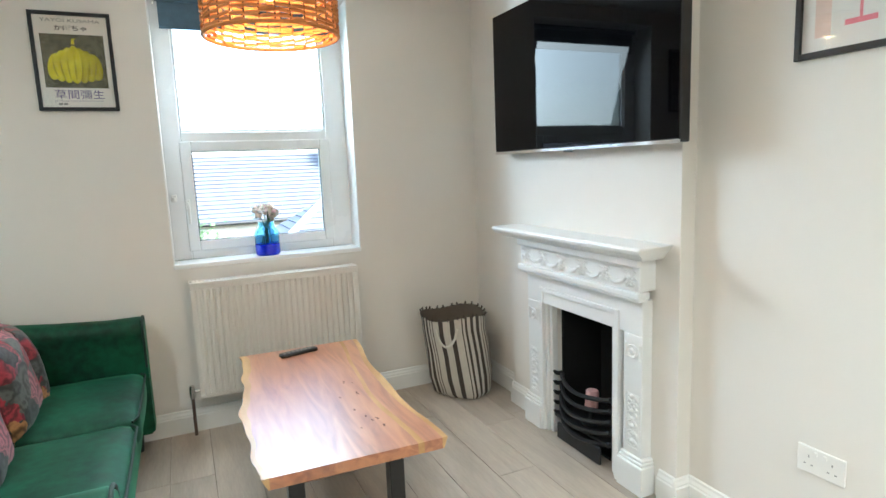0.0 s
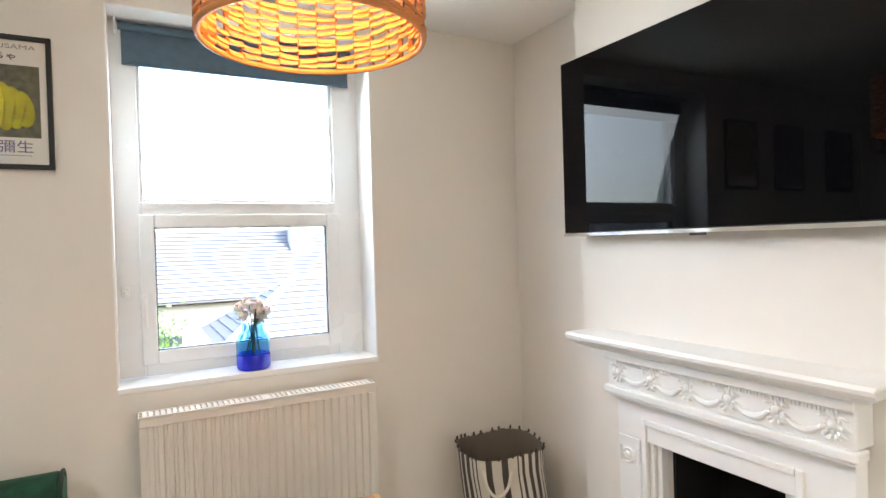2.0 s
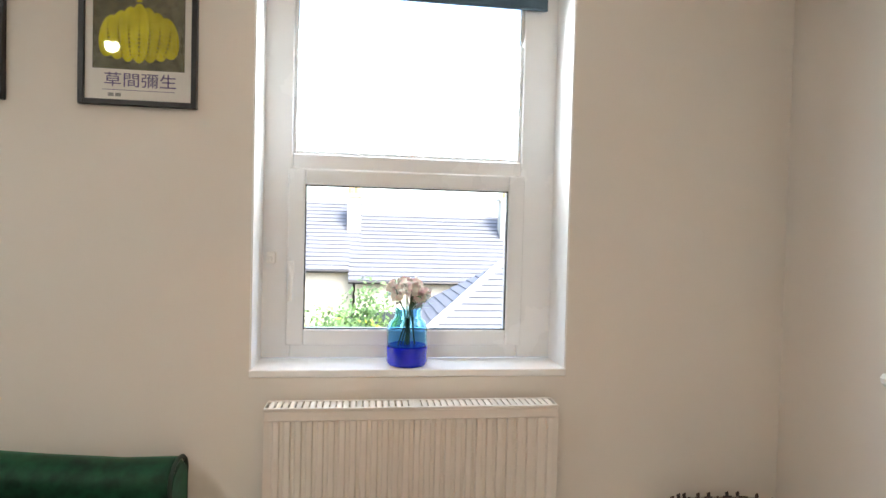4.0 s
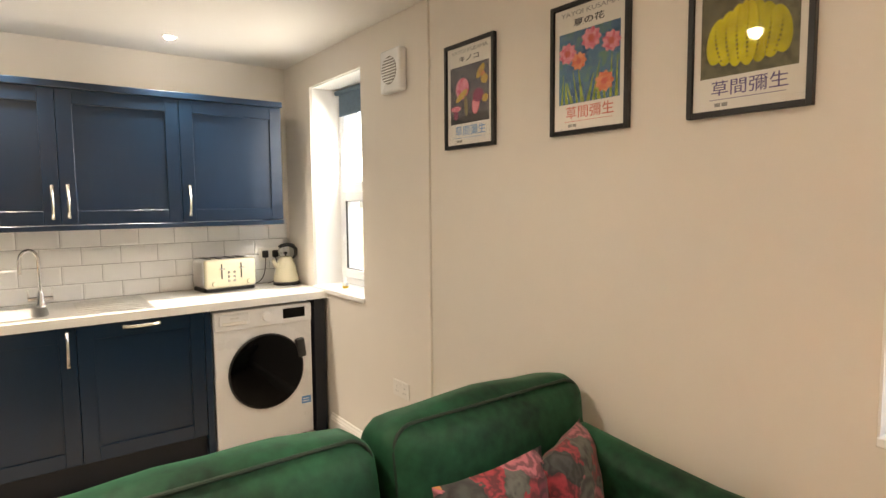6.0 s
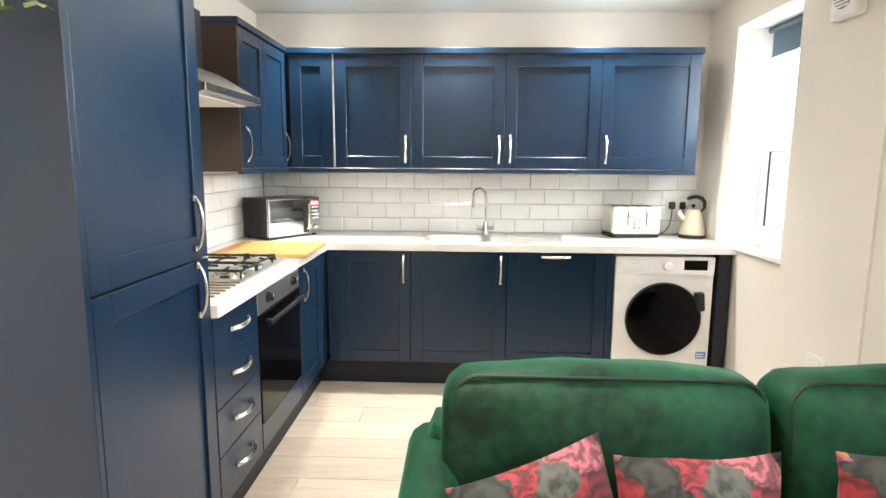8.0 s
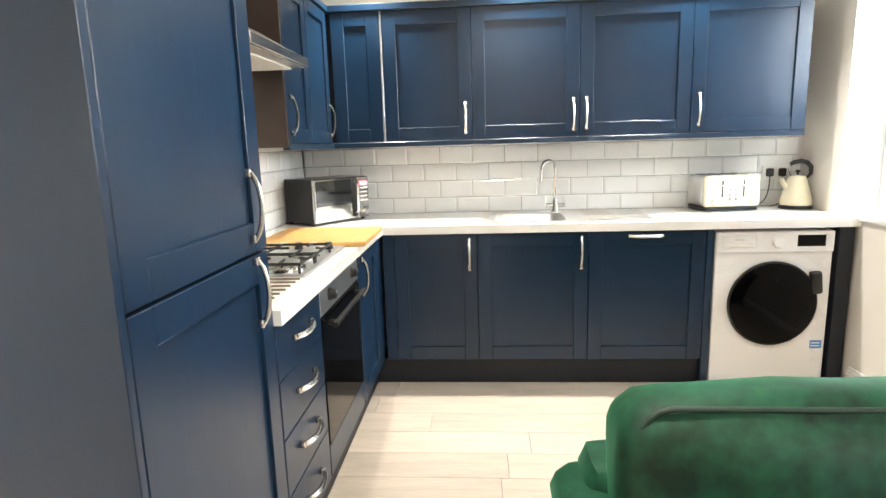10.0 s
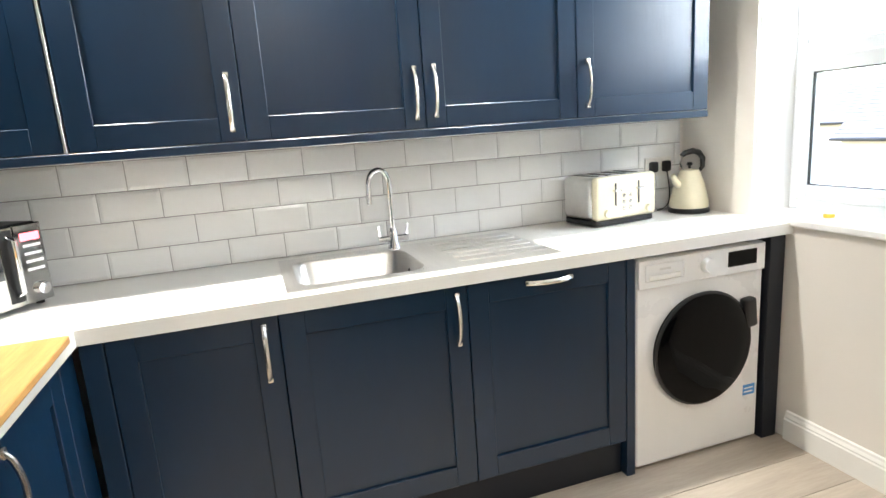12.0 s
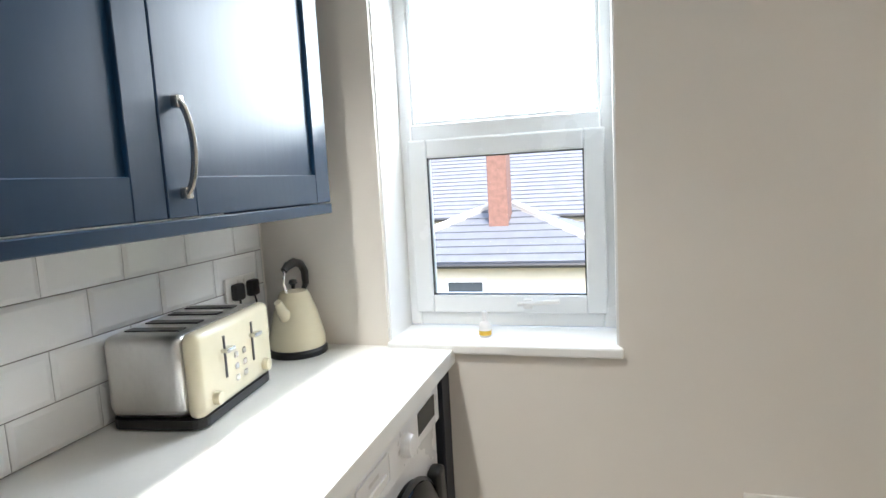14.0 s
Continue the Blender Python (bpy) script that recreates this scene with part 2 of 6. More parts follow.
def window(name, w, y, trans, opener, f, fr_, handle_x, blind_drop, blind_label, stay=False):
    """White plastic window: fixed light above, hung casement below, set deep in the reveal."""
    x0, x1, z0, z1 = w
    ob = thing(name, ((x0 + x1) / 2, y, z0), "white plastic window with a fixed top light above an opening casement", "window", kind="structure")
    fr = [((x0, y, z0), (x0 + f, y + 0.07, z1)), ((x1 - fr_, y, z0), (x1, y + 0.07, z1)),
          ((x0 + f, y, z1 - f), (x1 - fr_, y + 0.07, z1)), ((x0 + f, y, z0), (x1 - fr_, y + 0.07, z0 + 0.055)),
          ((x0 + f, y, trans - 0.03), (x1 - fr_, y + 0.07, trans + 0.03))]
    part("window_frame", boxes(fr, 0.004), M_UPVC, ob)
    bead = 0.012
    a0, a1, b0, b1 = x0 + f, x1 - fr_, trans + 0.03, z1 - f
    part("glazing_bead", boxes([((a0, y + 0.012, b0), (a0 + bead, y + 0.03, b1)), ((a1 - bead, y + 0.012, b0), (a1, y + 0.03, b1)),
                                ((a0 + bead, y + 0.012, b0), (a1 - bead, y + 0.03, b0 + bead)), ((a0 + bead, y + 0.012, b1 - bead), (a1 - bead, y + 0.03, b1))], 0.003), M_UPVC, ob)
    s, c0, c1 = opener, z0 + 0.055, trans - 0.03
    yy = y - 0.014
    sash = part("casement", boxes([((a0 - 0.012, yy, c0 - 0.01), (a0 + s, yy + 0.06, c1 + 0.01)), ((a1 - s, yy, c0 - 0.01), (a1 + 0.012, yy + 0.06, c1 + 0.01)),
                                   ((a0 + s, yy, c0 - 0.01), (a1 - s, yy + 0.06, c0 + s)), ((a0 + s, yy, c1 - s), (a1 - s, yy + 0.06, c1 + 0.01))], 0.006, 2), M_UPVC, ob)
    gasket = boxes([((a0 + s - 0.001, yy + 0.008, c0 + s), (a0 + s + 0.004, yy + 0.02, c1 - s)), ((a1 - s - 0.004, yy + 0.008, c0 + s), (a1 - s + 0.001, yy + 0.02, c1 - s)),
                    ((a0 + s, yy + 0.008, c0 + s - 0.001), (a1 - s, yy + 0.02, c0 + s + 0.004)), ((a0 + s, yy + 0.008, c1 - s - 0.004), (a1 - s, yy + 0.02, c1 - s + 0.001))])
    part("gasket", gasket, M_BLACK, sash)
    p1 = part("pane", boxes([((a0 + 0.002, y + 0.034, b0 + 0.002), (a1 - 0.002, y + 0.038, b1 - 0.002))]), M_GLASS, ob)
    p2 = part("pane", boxes([((a0 + s, y + 0.022, c0 + s), (a1 - s, y + 0.026, c1 - s))]), M_GLASS, ob)
    for p in (p1, p2):
        p.visible_shadow = False
    if stay:
        bm = boxes([((handle_x - 0.015, yy - 0.012, c0 + 0.008), (handle_x + 0.015, yy, c0 + 0.04))], 0.003)
        tube([(handle_x, yy - 0.018, c0 + 0.028), (handle_x - 0.03, yy - 0.024, c0 + 0.026), (handle_x + 0.1, yy - 0.026, c0 + 0.036)], 0.006, 8, bm, 1.4)
    else:
        zz = z0 + 0.30
        bm = boxes([((handle_x - 0.012, yy - 0.010, zz - 0.03), (handle_x + 0.012, yy, zz + 0.03))], 0.003)
        tube([(handle_x, yy - 0.01, zz + 0.01), (handle_x, yy - 0.03, zz + 0.01), (handle_x + 0.004, yy - 0.034, zz - 0.02), (handle_x + 0.004, yy - 0.034, zz - 0.10)], 0.007, 8, bm)
        box(bm, (x0 + 0.02, y - 0.014, zz + 0.02), (x0 + 0.05, y, zz + 0.06), 0.004)
        lathe([(0.008, 0), (0.008, 0.014), (0.004, 0.016)], 10, (x0 + 0.035, y - 0.03, zz + 0.03), bm)
    part("handle", bm, M_WHITE, ob, smooth=True)
    # reveal lining and sill
    part("reveal", boxes([((x0 - 0.002, 0.002, z0), (x0 + 0.006, y, z1)), ((x1 - 0.006, 0.002, z0), (x1 + 0.002, y, z1)), ((x0 + 0.006, 0.002, z1 - 0.006), (x1 - 0.006, y, z1 + 0.002))]), M_WHITE, ob)
    # blind
    bl = thing("roller_blind", ((x0 + x1) / 2, y - 0.03, z1), blind_label, "blind")
    part("roller", moved(lathe([(0.016, -(x1 - x0) / 2 + 0.04), (0.016, (x1 - x0) / 2 - 0.04)], 14), Matrix.Translation(((x0 + x1) / 2, y - 0.03, z1 - 0.03)) @ pose(0, 0, 0, 0, 90, 0)), M_BLIND, bl, smooth=True)
    part("fabric", boxes([((x0 + 0.05, y - 0.018, z1 - blind_drop), (x1 - 0.05, y - 0.016, z1 - 0.02))]), M_BLIND, bl)
    part("bottom_bar", boxes([((x0 + 0.05, y - 0.022, z1 - blind_drop - 0.012), (x1 - 0.05, y - 0.012, z1 - blind_drop))], 0.003), M_BLIND, bl)
    part("bracket", boxes([((x0 + 0.025, y - 0.05, z1 - 0.055), (x0 + 0.035, y, z1 - 0.006))], 0.002), M_WHITE, bl)
    return ob


win1 = window("window_1", W1, 0.17, 1.575, 0.045, 0.098, 0.125, W1[0] + 0.10, 0.165, "blue-grey roller blind, rolled nearly all the way up")
win2 = window("window_2", W2, 0.19, 1.558, 0.05, 0.042, 0.04, 0.82, 0.17, "blue-grey fabric roller blind, mostly rolled up", stay=True)
part("sill", boxes([((W1[0], -0.004, W1[2] - 0.024), (W1[1], 0.17, W1[2]))], 0.004, 2), M_WHITE, win1)
part("sill", boxes([((W2[0] - 0.0, -0.03, W2[2] - 0.03), (W2[1] + 0.01, 0.19, W2[2]))], 0.006, 2), M_WHITE, win2)

# ---- kitchen ----
def bow_handle(parent, m, length=0.172, name="handle"):
    """Bowed satin handle with square feet, standing along v in the frame m, centred."""
    h = length / 2
    bm = bmesh.new()
    pts = []
    for i in range(13):
        s = -1 + 2 * i / 12
        pts.append((0, s * h * 0.93, 0.012 + 0.022 * (1 - s * s) ** 0.7))
    tube(pts, 0.0062, 8, bm, 1.5)
    for s in (-1, 1):
        box(bm, (-0.009, s * h * 0.93 - 0.011, 0), (0.009, s * h * 0.93 + 0.011, 0.017), 0.004, 2)
    return part(name, moved(bm, m), M_NICKEL, parent, "bowed satin nickel handle", True)


def shaker(parent, axes, o, w, h, handle=None, hm=None, name="door", rail=0.075, thick=0.02, mat=None):
    """Framed door with a recessed panel, o its lower corner on the carcass face."""
    m = frame_m(Vector(o), *axes)
    g = 0.0015
    bm = boxes([((rail - 0.004, rail - 0.004, 0.002), (w - rail + 0.004, h - rail + 0.004, thick - 0.010))])
    d = part(name, moved(bm, m), mat or M_NAVY, parent)
    for nm, lo, hi in (("stile", (g, g, 0), (rail, h - g, thick)), ("stile", (w - rail, g, 0), (w - g, h - g, thick)),
                       ("rail", (rail, g, 0), (w - rail, rail, thick)), ("rail", (rail, h - rail, 0), (w - rail, h - g, thick))):
        part(nm, moved(boxes([(lo, hi)], 0.0018), m), mat or M_NAVY, d)
    if handle:
        x, y, turn = handle
        bow_handle(d, m @ pose(x, y, thick, 0, 0, turn))
    return d


FX, WX = 0.58, 0.32      # carcass fronts of base and wall units on the back wall
B0, B1 = 0.15, 0.862
GROUP_B, GROUP_W = "base units", "wall units"


def base_unit(y0, y1, label, door_from=None, handle=None, top=0.864):
    ob = thing("base_cabinet", (0.3, (y0 + y1) / 2, 0), label, "cabinet", GROUP_B)
    body = [((0.02, y0 + 0.001, B0), (FX - 0.001, y1 - 0.001, top))]
    if top < 0.864:
        body.append(((FX - 0.02, y0 + 0.001, top), (FX - 0.001, y1 - 0.001, 0.864)))
    part("body", boxes(body), M_NAVYDK, ob)
    d0 = door_from if door_from is not None else y0
    if d0 > y0:
        part("corner_post", boxes([((FX, y0, B0), (FX + 0.02, d0 - 0.002, B1))], 0.002), M_NAVY, ob)
    shaker(ob, BACK, (FX, d0, B0), y1 - d0, B1 - B0, handle)
    return ob


base_unit(-2.48, -1.965, "navy shaker base cabinet in the corner, door shut", -2.42, (0.455 - 0.043, 0.602, 0))
base_unit(-1.965, -1.372, "navy shaker sink cabinet, door shut", None, (0.593 - 0.04, 0.602, 0), 0.755)
base_unit(-1.372, -0.765, "navy shaker integrated dishwasher front with horizontal handle", None, (0.293, 0.686, 90))
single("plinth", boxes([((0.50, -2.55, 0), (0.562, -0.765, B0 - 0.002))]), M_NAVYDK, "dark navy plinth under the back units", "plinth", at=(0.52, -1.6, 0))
single("end_panel", boxes([((0.02, -0.763, 0), (FX + 0.02, -0.727, 0.864))], 0.0015), M_NAVY, "navy end panel beside the washing machine", "panel", at=(0.3, -0.745, 0))
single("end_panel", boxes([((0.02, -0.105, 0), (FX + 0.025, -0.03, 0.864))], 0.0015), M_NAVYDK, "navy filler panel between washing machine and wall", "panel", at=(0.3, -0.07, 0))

# left run, faces +y
FY = -2.515
WYF = -2.80


def left_unit(x0, x1, label, name="base_cabinet"):
    ob = thing(name, ((x0 + x1) / 2, -2.8, 0), label, "cabinet", GROUP_B)
    return ob


c = left_unit(0.62, 1.16, "navy shaker corner cabinet with one tall door, shut")
part("body", boxes([((0.62, -3.06, B0), (1.159, FY - 0.001, 0.864))]), M_NAVYDK, c)
part("corner_post", boxes([((0.601, FY, B0), (0.715, FY + 0.02, B1))], 0.002), M_NAVY, c)
shaker(c, LEFT, (1.158, FY, B0), 0.44, B1 - B0, (0.05, 0.60, 0))
c = left_unit(1.77, 2.195, "navy four-drawer unit with bowed handles, drawers shut", "drawer_unit")
part("body", boxes([((1.771, -3.06, B0), (2.194, FY - 0.001, 0.864))]), M_NAVYDK, c)
zs = [B0, 0.345, 0.525, 0.70, B1]
for z0, z1 in zip(zs, zs[1:]):
    m = frame_m(Vector((2.195, FY, z0)), *LEFT)
    d = part("drawer", moved(boxes([((0.0015, 0.0015, 0), (0.4235, z1 - z0 - 0.0015, 0.02))], 0.003, 2), m), M_NAVY, c)
    bow_handle(d, m @ pose(0.212, (z1 - z0) * 0.56, 0.02, 0, 0, 90))
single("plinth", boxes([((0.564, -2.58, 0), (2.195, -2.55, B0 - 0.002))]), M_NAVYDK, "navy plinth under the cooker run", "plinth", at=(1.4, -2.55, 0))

# tall fridge housing
c = thing("tall_cabinet", (2.54, -2.78, 0), "tall navy fridge housing with two shaker doors, shut", "cabinet")
part("body", boxes([((2.20, -3.07, 0.0), (2.812, FY - 0.001, 2.12))]), M_NAVYDK, c)
part("side_panel", boxes([((2.813, -3.07, 0.0), (2.833, FY + 0.02, 2.13))], 0.0015), M_NAVY, c)
shaker(c, LEFT, (2.812, FY, 1.085), 0.611, 1.03, (0.512, 0.119, 0))
shaker(c, LEFT, (2.812, FY, B0), 0.611, 0.93, (0.512, 0.838, 0))
part("cornice", boxes([((2.2, -3.07, 2.13), (2.845, FY + 0.03, 2.15))], 0.004), M_NAVY, c)

# worktop, one L with the sink cut-out
def worktop_mesh(xs, ys, inside, z0, z1):
    """Slab over the cells of a grid that inside() accepts, as one closed mesh."""
    bm, vert = bmesh.new(), {}

    def at(i, j, z):
        if (i, j, z) not in vert:
            vert[i, j, z] = bm.verts.new((xs[i], ys[j], z))
        return vert[i, j, z]

    cells = {(i, j) for i in range(len(xs) - 1) for j in range(len(ys) - 1) if inside((xs[i] + xs[i + 1]) / 2, (ys[j] + ys[j + 1]) / 2)}
    for i, j in cells:
        for z in (z0, z1):
            bm.faces.new([at(p, q, z) for p, q in ((i, j), (i + 1, j), (i + 1, j + 1), (i, j + 1))])
        for (di, dj), a, b in (((-1, 0), (i, j), (i, j + 1)), ((1, 0), (i + 1, j), (i + 1, j + 1)), ((0, -1), (i, j), (i + 1, j)), ((0, 1), (i, j + 1), (i + 1, j + 1))):
            if (i + di, j + dj) not in cells:
                bm.faces.new([at(*a, z0), at(*b, z0), at(*b, z1), at(*a, z1)])
    return bm


bm = worktop_mesh((0.0, 0.10, 0.555, 0.622, 2.195), (-3.08, -2.475, -1.905, -1.05, -0.002),
                  lambda x, y: (x < 0.622 or y < -2.475) and not (0.10 < x < 0.555 and -1.905 < y < -1.05), 0.866, 0.91)
single("worktop", bm, M_WORK, "L-shaped white laminate worktop with square edges", "worktop", at=(0.6, -2.4, 0.866))


def wall_unit(y0, y1, label, handle, mat=None):
    ob = thing("wall_cabinet", (0.16, (y0 + y1) / 2, 1.36), label, "cabinet", GROUP_W)
    part("body", boxes([((0.004, y0 + 0.001, 1.365), (WX - 0.001, y1 - 0.001, 2.07))]), M_NAVYDK, ob)
    shaker(ob, BACK, (WX, y0, 1.362), y1 - y0, 0.71, handle)
    return ob


wall_unit(-1.983, -1.388, "navy shaker wall cabinet, door shut", (0.595 - 0.035, 0.12, 0))
wall_unit(-1.388, -0.79, "navy shaker wall cabinet, door shut", (0.035, 0.125, 0))
wall_unit(-0.79, -0.18, "navy shaker wall cabinet at the window end, door shut", (0.04, 0.125, 0))
wall_unit(-2.475, -1.983, "navy shaker wall cabinet, door shut", (0.492 - 0.037, 0.12, 0))
ob = thing("wall_cabinet", (0.16, -2.65, 1.36), "navy corner wall cabinet with a narrow fixed front", "cabinet", GROUP_W)
part("body", boxes([((0.004, -3.07, 1.365), (WX - 0.001, -2.478, 2.07))]), M_NAVYDK, ob)
shaker(ob, BACK, (WX, -2.765, 1.362), 0.276, 0.71)
part("edge_strip", boxes([((WX + 0.002, -2.487, 1.362), (WX + 0.0225, -2.479, 2.072))], 0.001), M_STEEL, ob, "bright metal strip")
ob = thing("wall_cabinet", (0.75, -2.93, 1.36), "navy wall cabinet beside the hood with two narrow doors", "cabinet", GROUP_W)
part("body", boxes([((0.345, -3.07, 1.365), (1.119, WYF - 0.001, 2.07))]), M_NAVYDK, ob)
part("side_panel", boxes([((1.12, -3.07, 1.345), (1.136, WYF + 0.02, 2.085))], 0.001), M_BROWN, ob, "dark brown side panel")
shaker(ob, LEFT, (1.119, WYF, 1.362), 0.36, 0.71, (0.04, 0.125, 0), rail=0.065)
shaker(ob, LEFT, (0.758, WYF, 1.362), 0.39, 0.71, (0.34, 0.125, 0), rail=0.065)
single("cornice", boxes([((0.004, -3.07, 2.075), (WX + 0.03, -0.172, 2.11)), ((WX + 0.03, -3.07, 2.075), (1.14, WYF + 0.03, 2.11))], 0.003), M_NAVY, "thin navy cornice along the wall cabinets", "cornice", at=(0.2, -2, 2.075))
single("pelmet", boxes([((WX - 0.01, -2.78, 1.333), (WX + 0.022, -0.18, 1.36)), ((WX + 0.022, WYF - 0.01, 1.333), (1.12, WYF + 0.022, 1.36)), ((0.004, -0.2, 1.333), (WX - 0.01, -0.18, 1.36))], 0.002), M_NAVY, "navy light pelmet under the wall cabinets", "pelmet", at=(0.33, -1.5, 1.34))

# ---- ceiling downlights ----
def downlight(x, y, power, cone=120):
    ob = thing("downlight", (x, y, CEIL), "round recessed ceiling downlight with white rim, lit", "ceiling light", "ceiling downlights")
    part("rim", lathe([(0.030, -0.004), (0.042, -0.005), (0.044, -0.001), (0.044, -0.0005), (0.030, -0.0005)], 28, (x, y, CEIL)), M_WHITE, ob, smooth=True)
    part("bulb", lathe([(0.012, -0.012), (0.024, -0.009), (0.029, -0.003), (0.029, -0.001)], 24, (x, y, CEIL)), M_LED, ob, "glowing warm bulb")
    lamp("downlight_beam", "SPOT", power, look((x, y, CEIL - 0.02), (x, y, 0)), (1.0, 0.955, 0.89), size=radians(cone))


for y in (-2.54, -1.688, -0.834):
    downlight(0.41, y, 13, 112)
downlight(2.4, -1.75, 11.5, 176)
# two assumed fittings at the unseen south end, added to fill the room with light
for x, y in ((3.4, -3.6), (4.7, -3.6)):
    downlight(x, y, 17, 140)

# ---- kitchen appliances and fittings ----
def rounded_rect(w, h, r, n=5):
    pts = []
    for cx, cy, a0 in ((w / 2 - r, h / 2 - r, 0), (-w / 2 + r, h / 2 - r, 90), (-w / 2 + r, -h / 2 + r, 180), (w / 2 - r, -h / 2 + r, 270)):
        for i in range(n + 1):
            a = radians(a0 + 90 * i / n)
            pts.append((cx + r * math.cos(a), cy + r * math.sin(a)))
    return pts


def extrude_outline(pts, z0, z1, bm=None, bevel=0.0, mi=0):
    """Solid from a flat outline in x and y."""
    bm = bm or bmesh.new()
    lo = [bm.verts.new((x, y, z0)) for x, y in pts]
    hi = [bm.verts.new((x, y, z1)) for x, y in pts]
    n = len(pts)
    fs = [bm.faces.new(lo), bm.faces.new(hi)]
    for i in range(n):
        fs.append(bm.faces.new((lo[i], lo[(i + 1) % n], hi[(i + 1) % n], hi[i])))
    for f in fs:
        f.material_index = mi
    if bevel:
        bmesh.ops.bevel(bm, geom=[e for e in bm.edges if all(v in hi for v in e.verts)], offset=bevel, segments=2, affect="EDGES")
    return bm


# washing machine
wm = thing("washing_machine", (0.3, -0.415, 0), "white freestanding washing machine with black porthole door", "washing machine")
Y0, Y1 = -0.712, -0.118
part("body", boxes([((0.03, Y0, 0.012), (0.585, Y1, 0.846))], 0.008, 2), M_APPL, wm)
part("control_panel", boxes([((0.585, Y0 + 0.003, 0.735), (0.597, Y1 - 0.003, 0.843))], 0.004, 2), M_APPL, wm)
dm = frame_m(Vector((0.585, -0.415, 0.46)), *BACK)
door = part("door", moved(lathe([(0.222, 0), (0.226, 0.014), (0.219, 0.03), (0.20, 0.038), (0.15, 0.041), (0.001, 0.044)], 56), dm), M_BLKGLASS, wm, "round glossy black porthole door", True)
part("door_ring", moved(lathe([(0.222, 0.012), (0.229, 0.014), (0.229, 0.022), (0.222, 0.026)], 56), dm), M_BLACK, door, "thin black ring", True)
part("door_grip", moved(boxes([((0.195, 0.03, 0.0), (0.252, 0.15, 0.04))], 0.012, 3), dm @ pose(0, 0, 0, 0, 0, 6)), M_BLACK, door, smooth=True)
part("drawer", boxes([((0.597, Y0 + 0.03, 0.762), (0.600, Y0 + 0.20, 0.826))], 0.004, 2), M_APPL, wm)
part("drawer_grip", boxes([((0.599, Y0 + 0.045, 0.764), (0.6025, Y0 + 0.185, 0.785))], 0.003), M_SOCKET, wm)
part("dial", moved(lathe([(0.03, 0), (0.029, 0.012), (0.025, 0.022), (0.001, 0.023)], 28), frame_m(Vector((0.597, -0.405, 0.79)), *BACK)), M_APPL, wm, smooth=True)
part("display", boxes([((0.597, -0.305, 0.765), (0.5985, -0.165, 0.825))], 0.001), M_BLKGLASS, wm, "black display window")
part("brand_mark", boxes([((0.600, Y0 + 0.09, 0.80), (0.6008, Y0 + 0.14, 0.808))]), M_STEEL, wm)
part("energy_sticker", boxes([((0.585, -0.195, 0.205), (0.5862, -0.135, 0.25))]), M_BLUE, wm, "small blue sticker")
for k in range(2):
    part("sticker_line", boxes([((0.5862, -0.19, 0.232 - 0.016 * k), (0.5868, -0.145, 0.238 - 0.016 * k))]), M_APPL, wm)
for y in (Y0 + 0.05, Y1 - 0.05):
    part("foot", lathe([(0.02, 0), (0.02, 0.012)], 12, (0.54, y, 0)), M_BLACK, wm)

# built-in oven and hob
ov = thing("oven", (1.465, -2.75, 0.15), "built-in electric oven with steel fascia and black glass door", "oven")
part("body", boxes([((1.166, -3.05, 0.27), (1.764, -2.517, 0.864))]), M_BLACK, ov)
part("fascia", boxes([((1.168, -2.517, 0.755), (1.762, -2.497, 0.862))], 0.002), M_STEEL, ov, "brushed steel control fascia")
part("glass_door", boxes([((1.168, -2.517, 0.275), (1.762, -2.493, 0.750))], 0.003), M_BLKGLASS, ov)
for x in (1.28, 1.64):
    km = frame_m(Vector((x, -2.497, 0.81)), *LEFT)
    k = part("knob", moved(lathe([(0.024, 0), (0.024, 0.006), (0.019, 0.008), (0.017, 0.026), (0.001, 0.027)], 24), km), M_BLACK, ov, smooth=True)
    part("pointer", moved(boxes([((-0.002, 0.002, 0.026), (0.002, 0.016, 0.029))]), km), M_APPL, k)
bm = tube([(1.21, -2.460, 0.715), (1.72, -2.460, 0.715)], 0.011, 12)
for x in (1.25, 1.68):
    box(bm, (x - 0.01, -2.493, 0.706), (x + 0.01, -2.460, 0.724), 0.003)
part("handle", bm, M_BLACK, ov, smooth=True)
part("lower_panel", boxes([((1.168, FY, 0.152), (1.762, FY + 0.02, 0.270))], 0.002), M_NAVY, ov)

hob = thing("gas_hob", (1.53, -2.79, 0.91), "four-burner steel gas hob with black pan supports", "hob")
HX0, HX1, HY0, HY1 = 1.24, 1.815, -3.03, -2.525
part("plate", boxes([((HX0, HY0, 0.9105), (HX1, HY1, 0.922))], 0.006, 2), M_STEEL, hob)
for k, (bx, by, br) in enumerate(((1.52, -2.86, 0.036), (1.52, -2.615, 0.045), (1.72, -2.86, 0.045), (1.72, -2.625, 0.060))):
    b = part("burner", lathe([(br + 0.014, 0.922), (br + 0.012, 0.930), (br, 0.932), (br, 0.942), (br - 0.006, 0.946), (0.001, 0.947)], 28, (bx, by, 0)), M_NICKEL, hob, smooth=True)
    part("burner_cap", lathe([(br - 0.008, 0.9465), (br - 0.008, 0.952), (0.001, 0.953)], 24, (bx, by, 0)), M_STEEL, b, smooth=True)
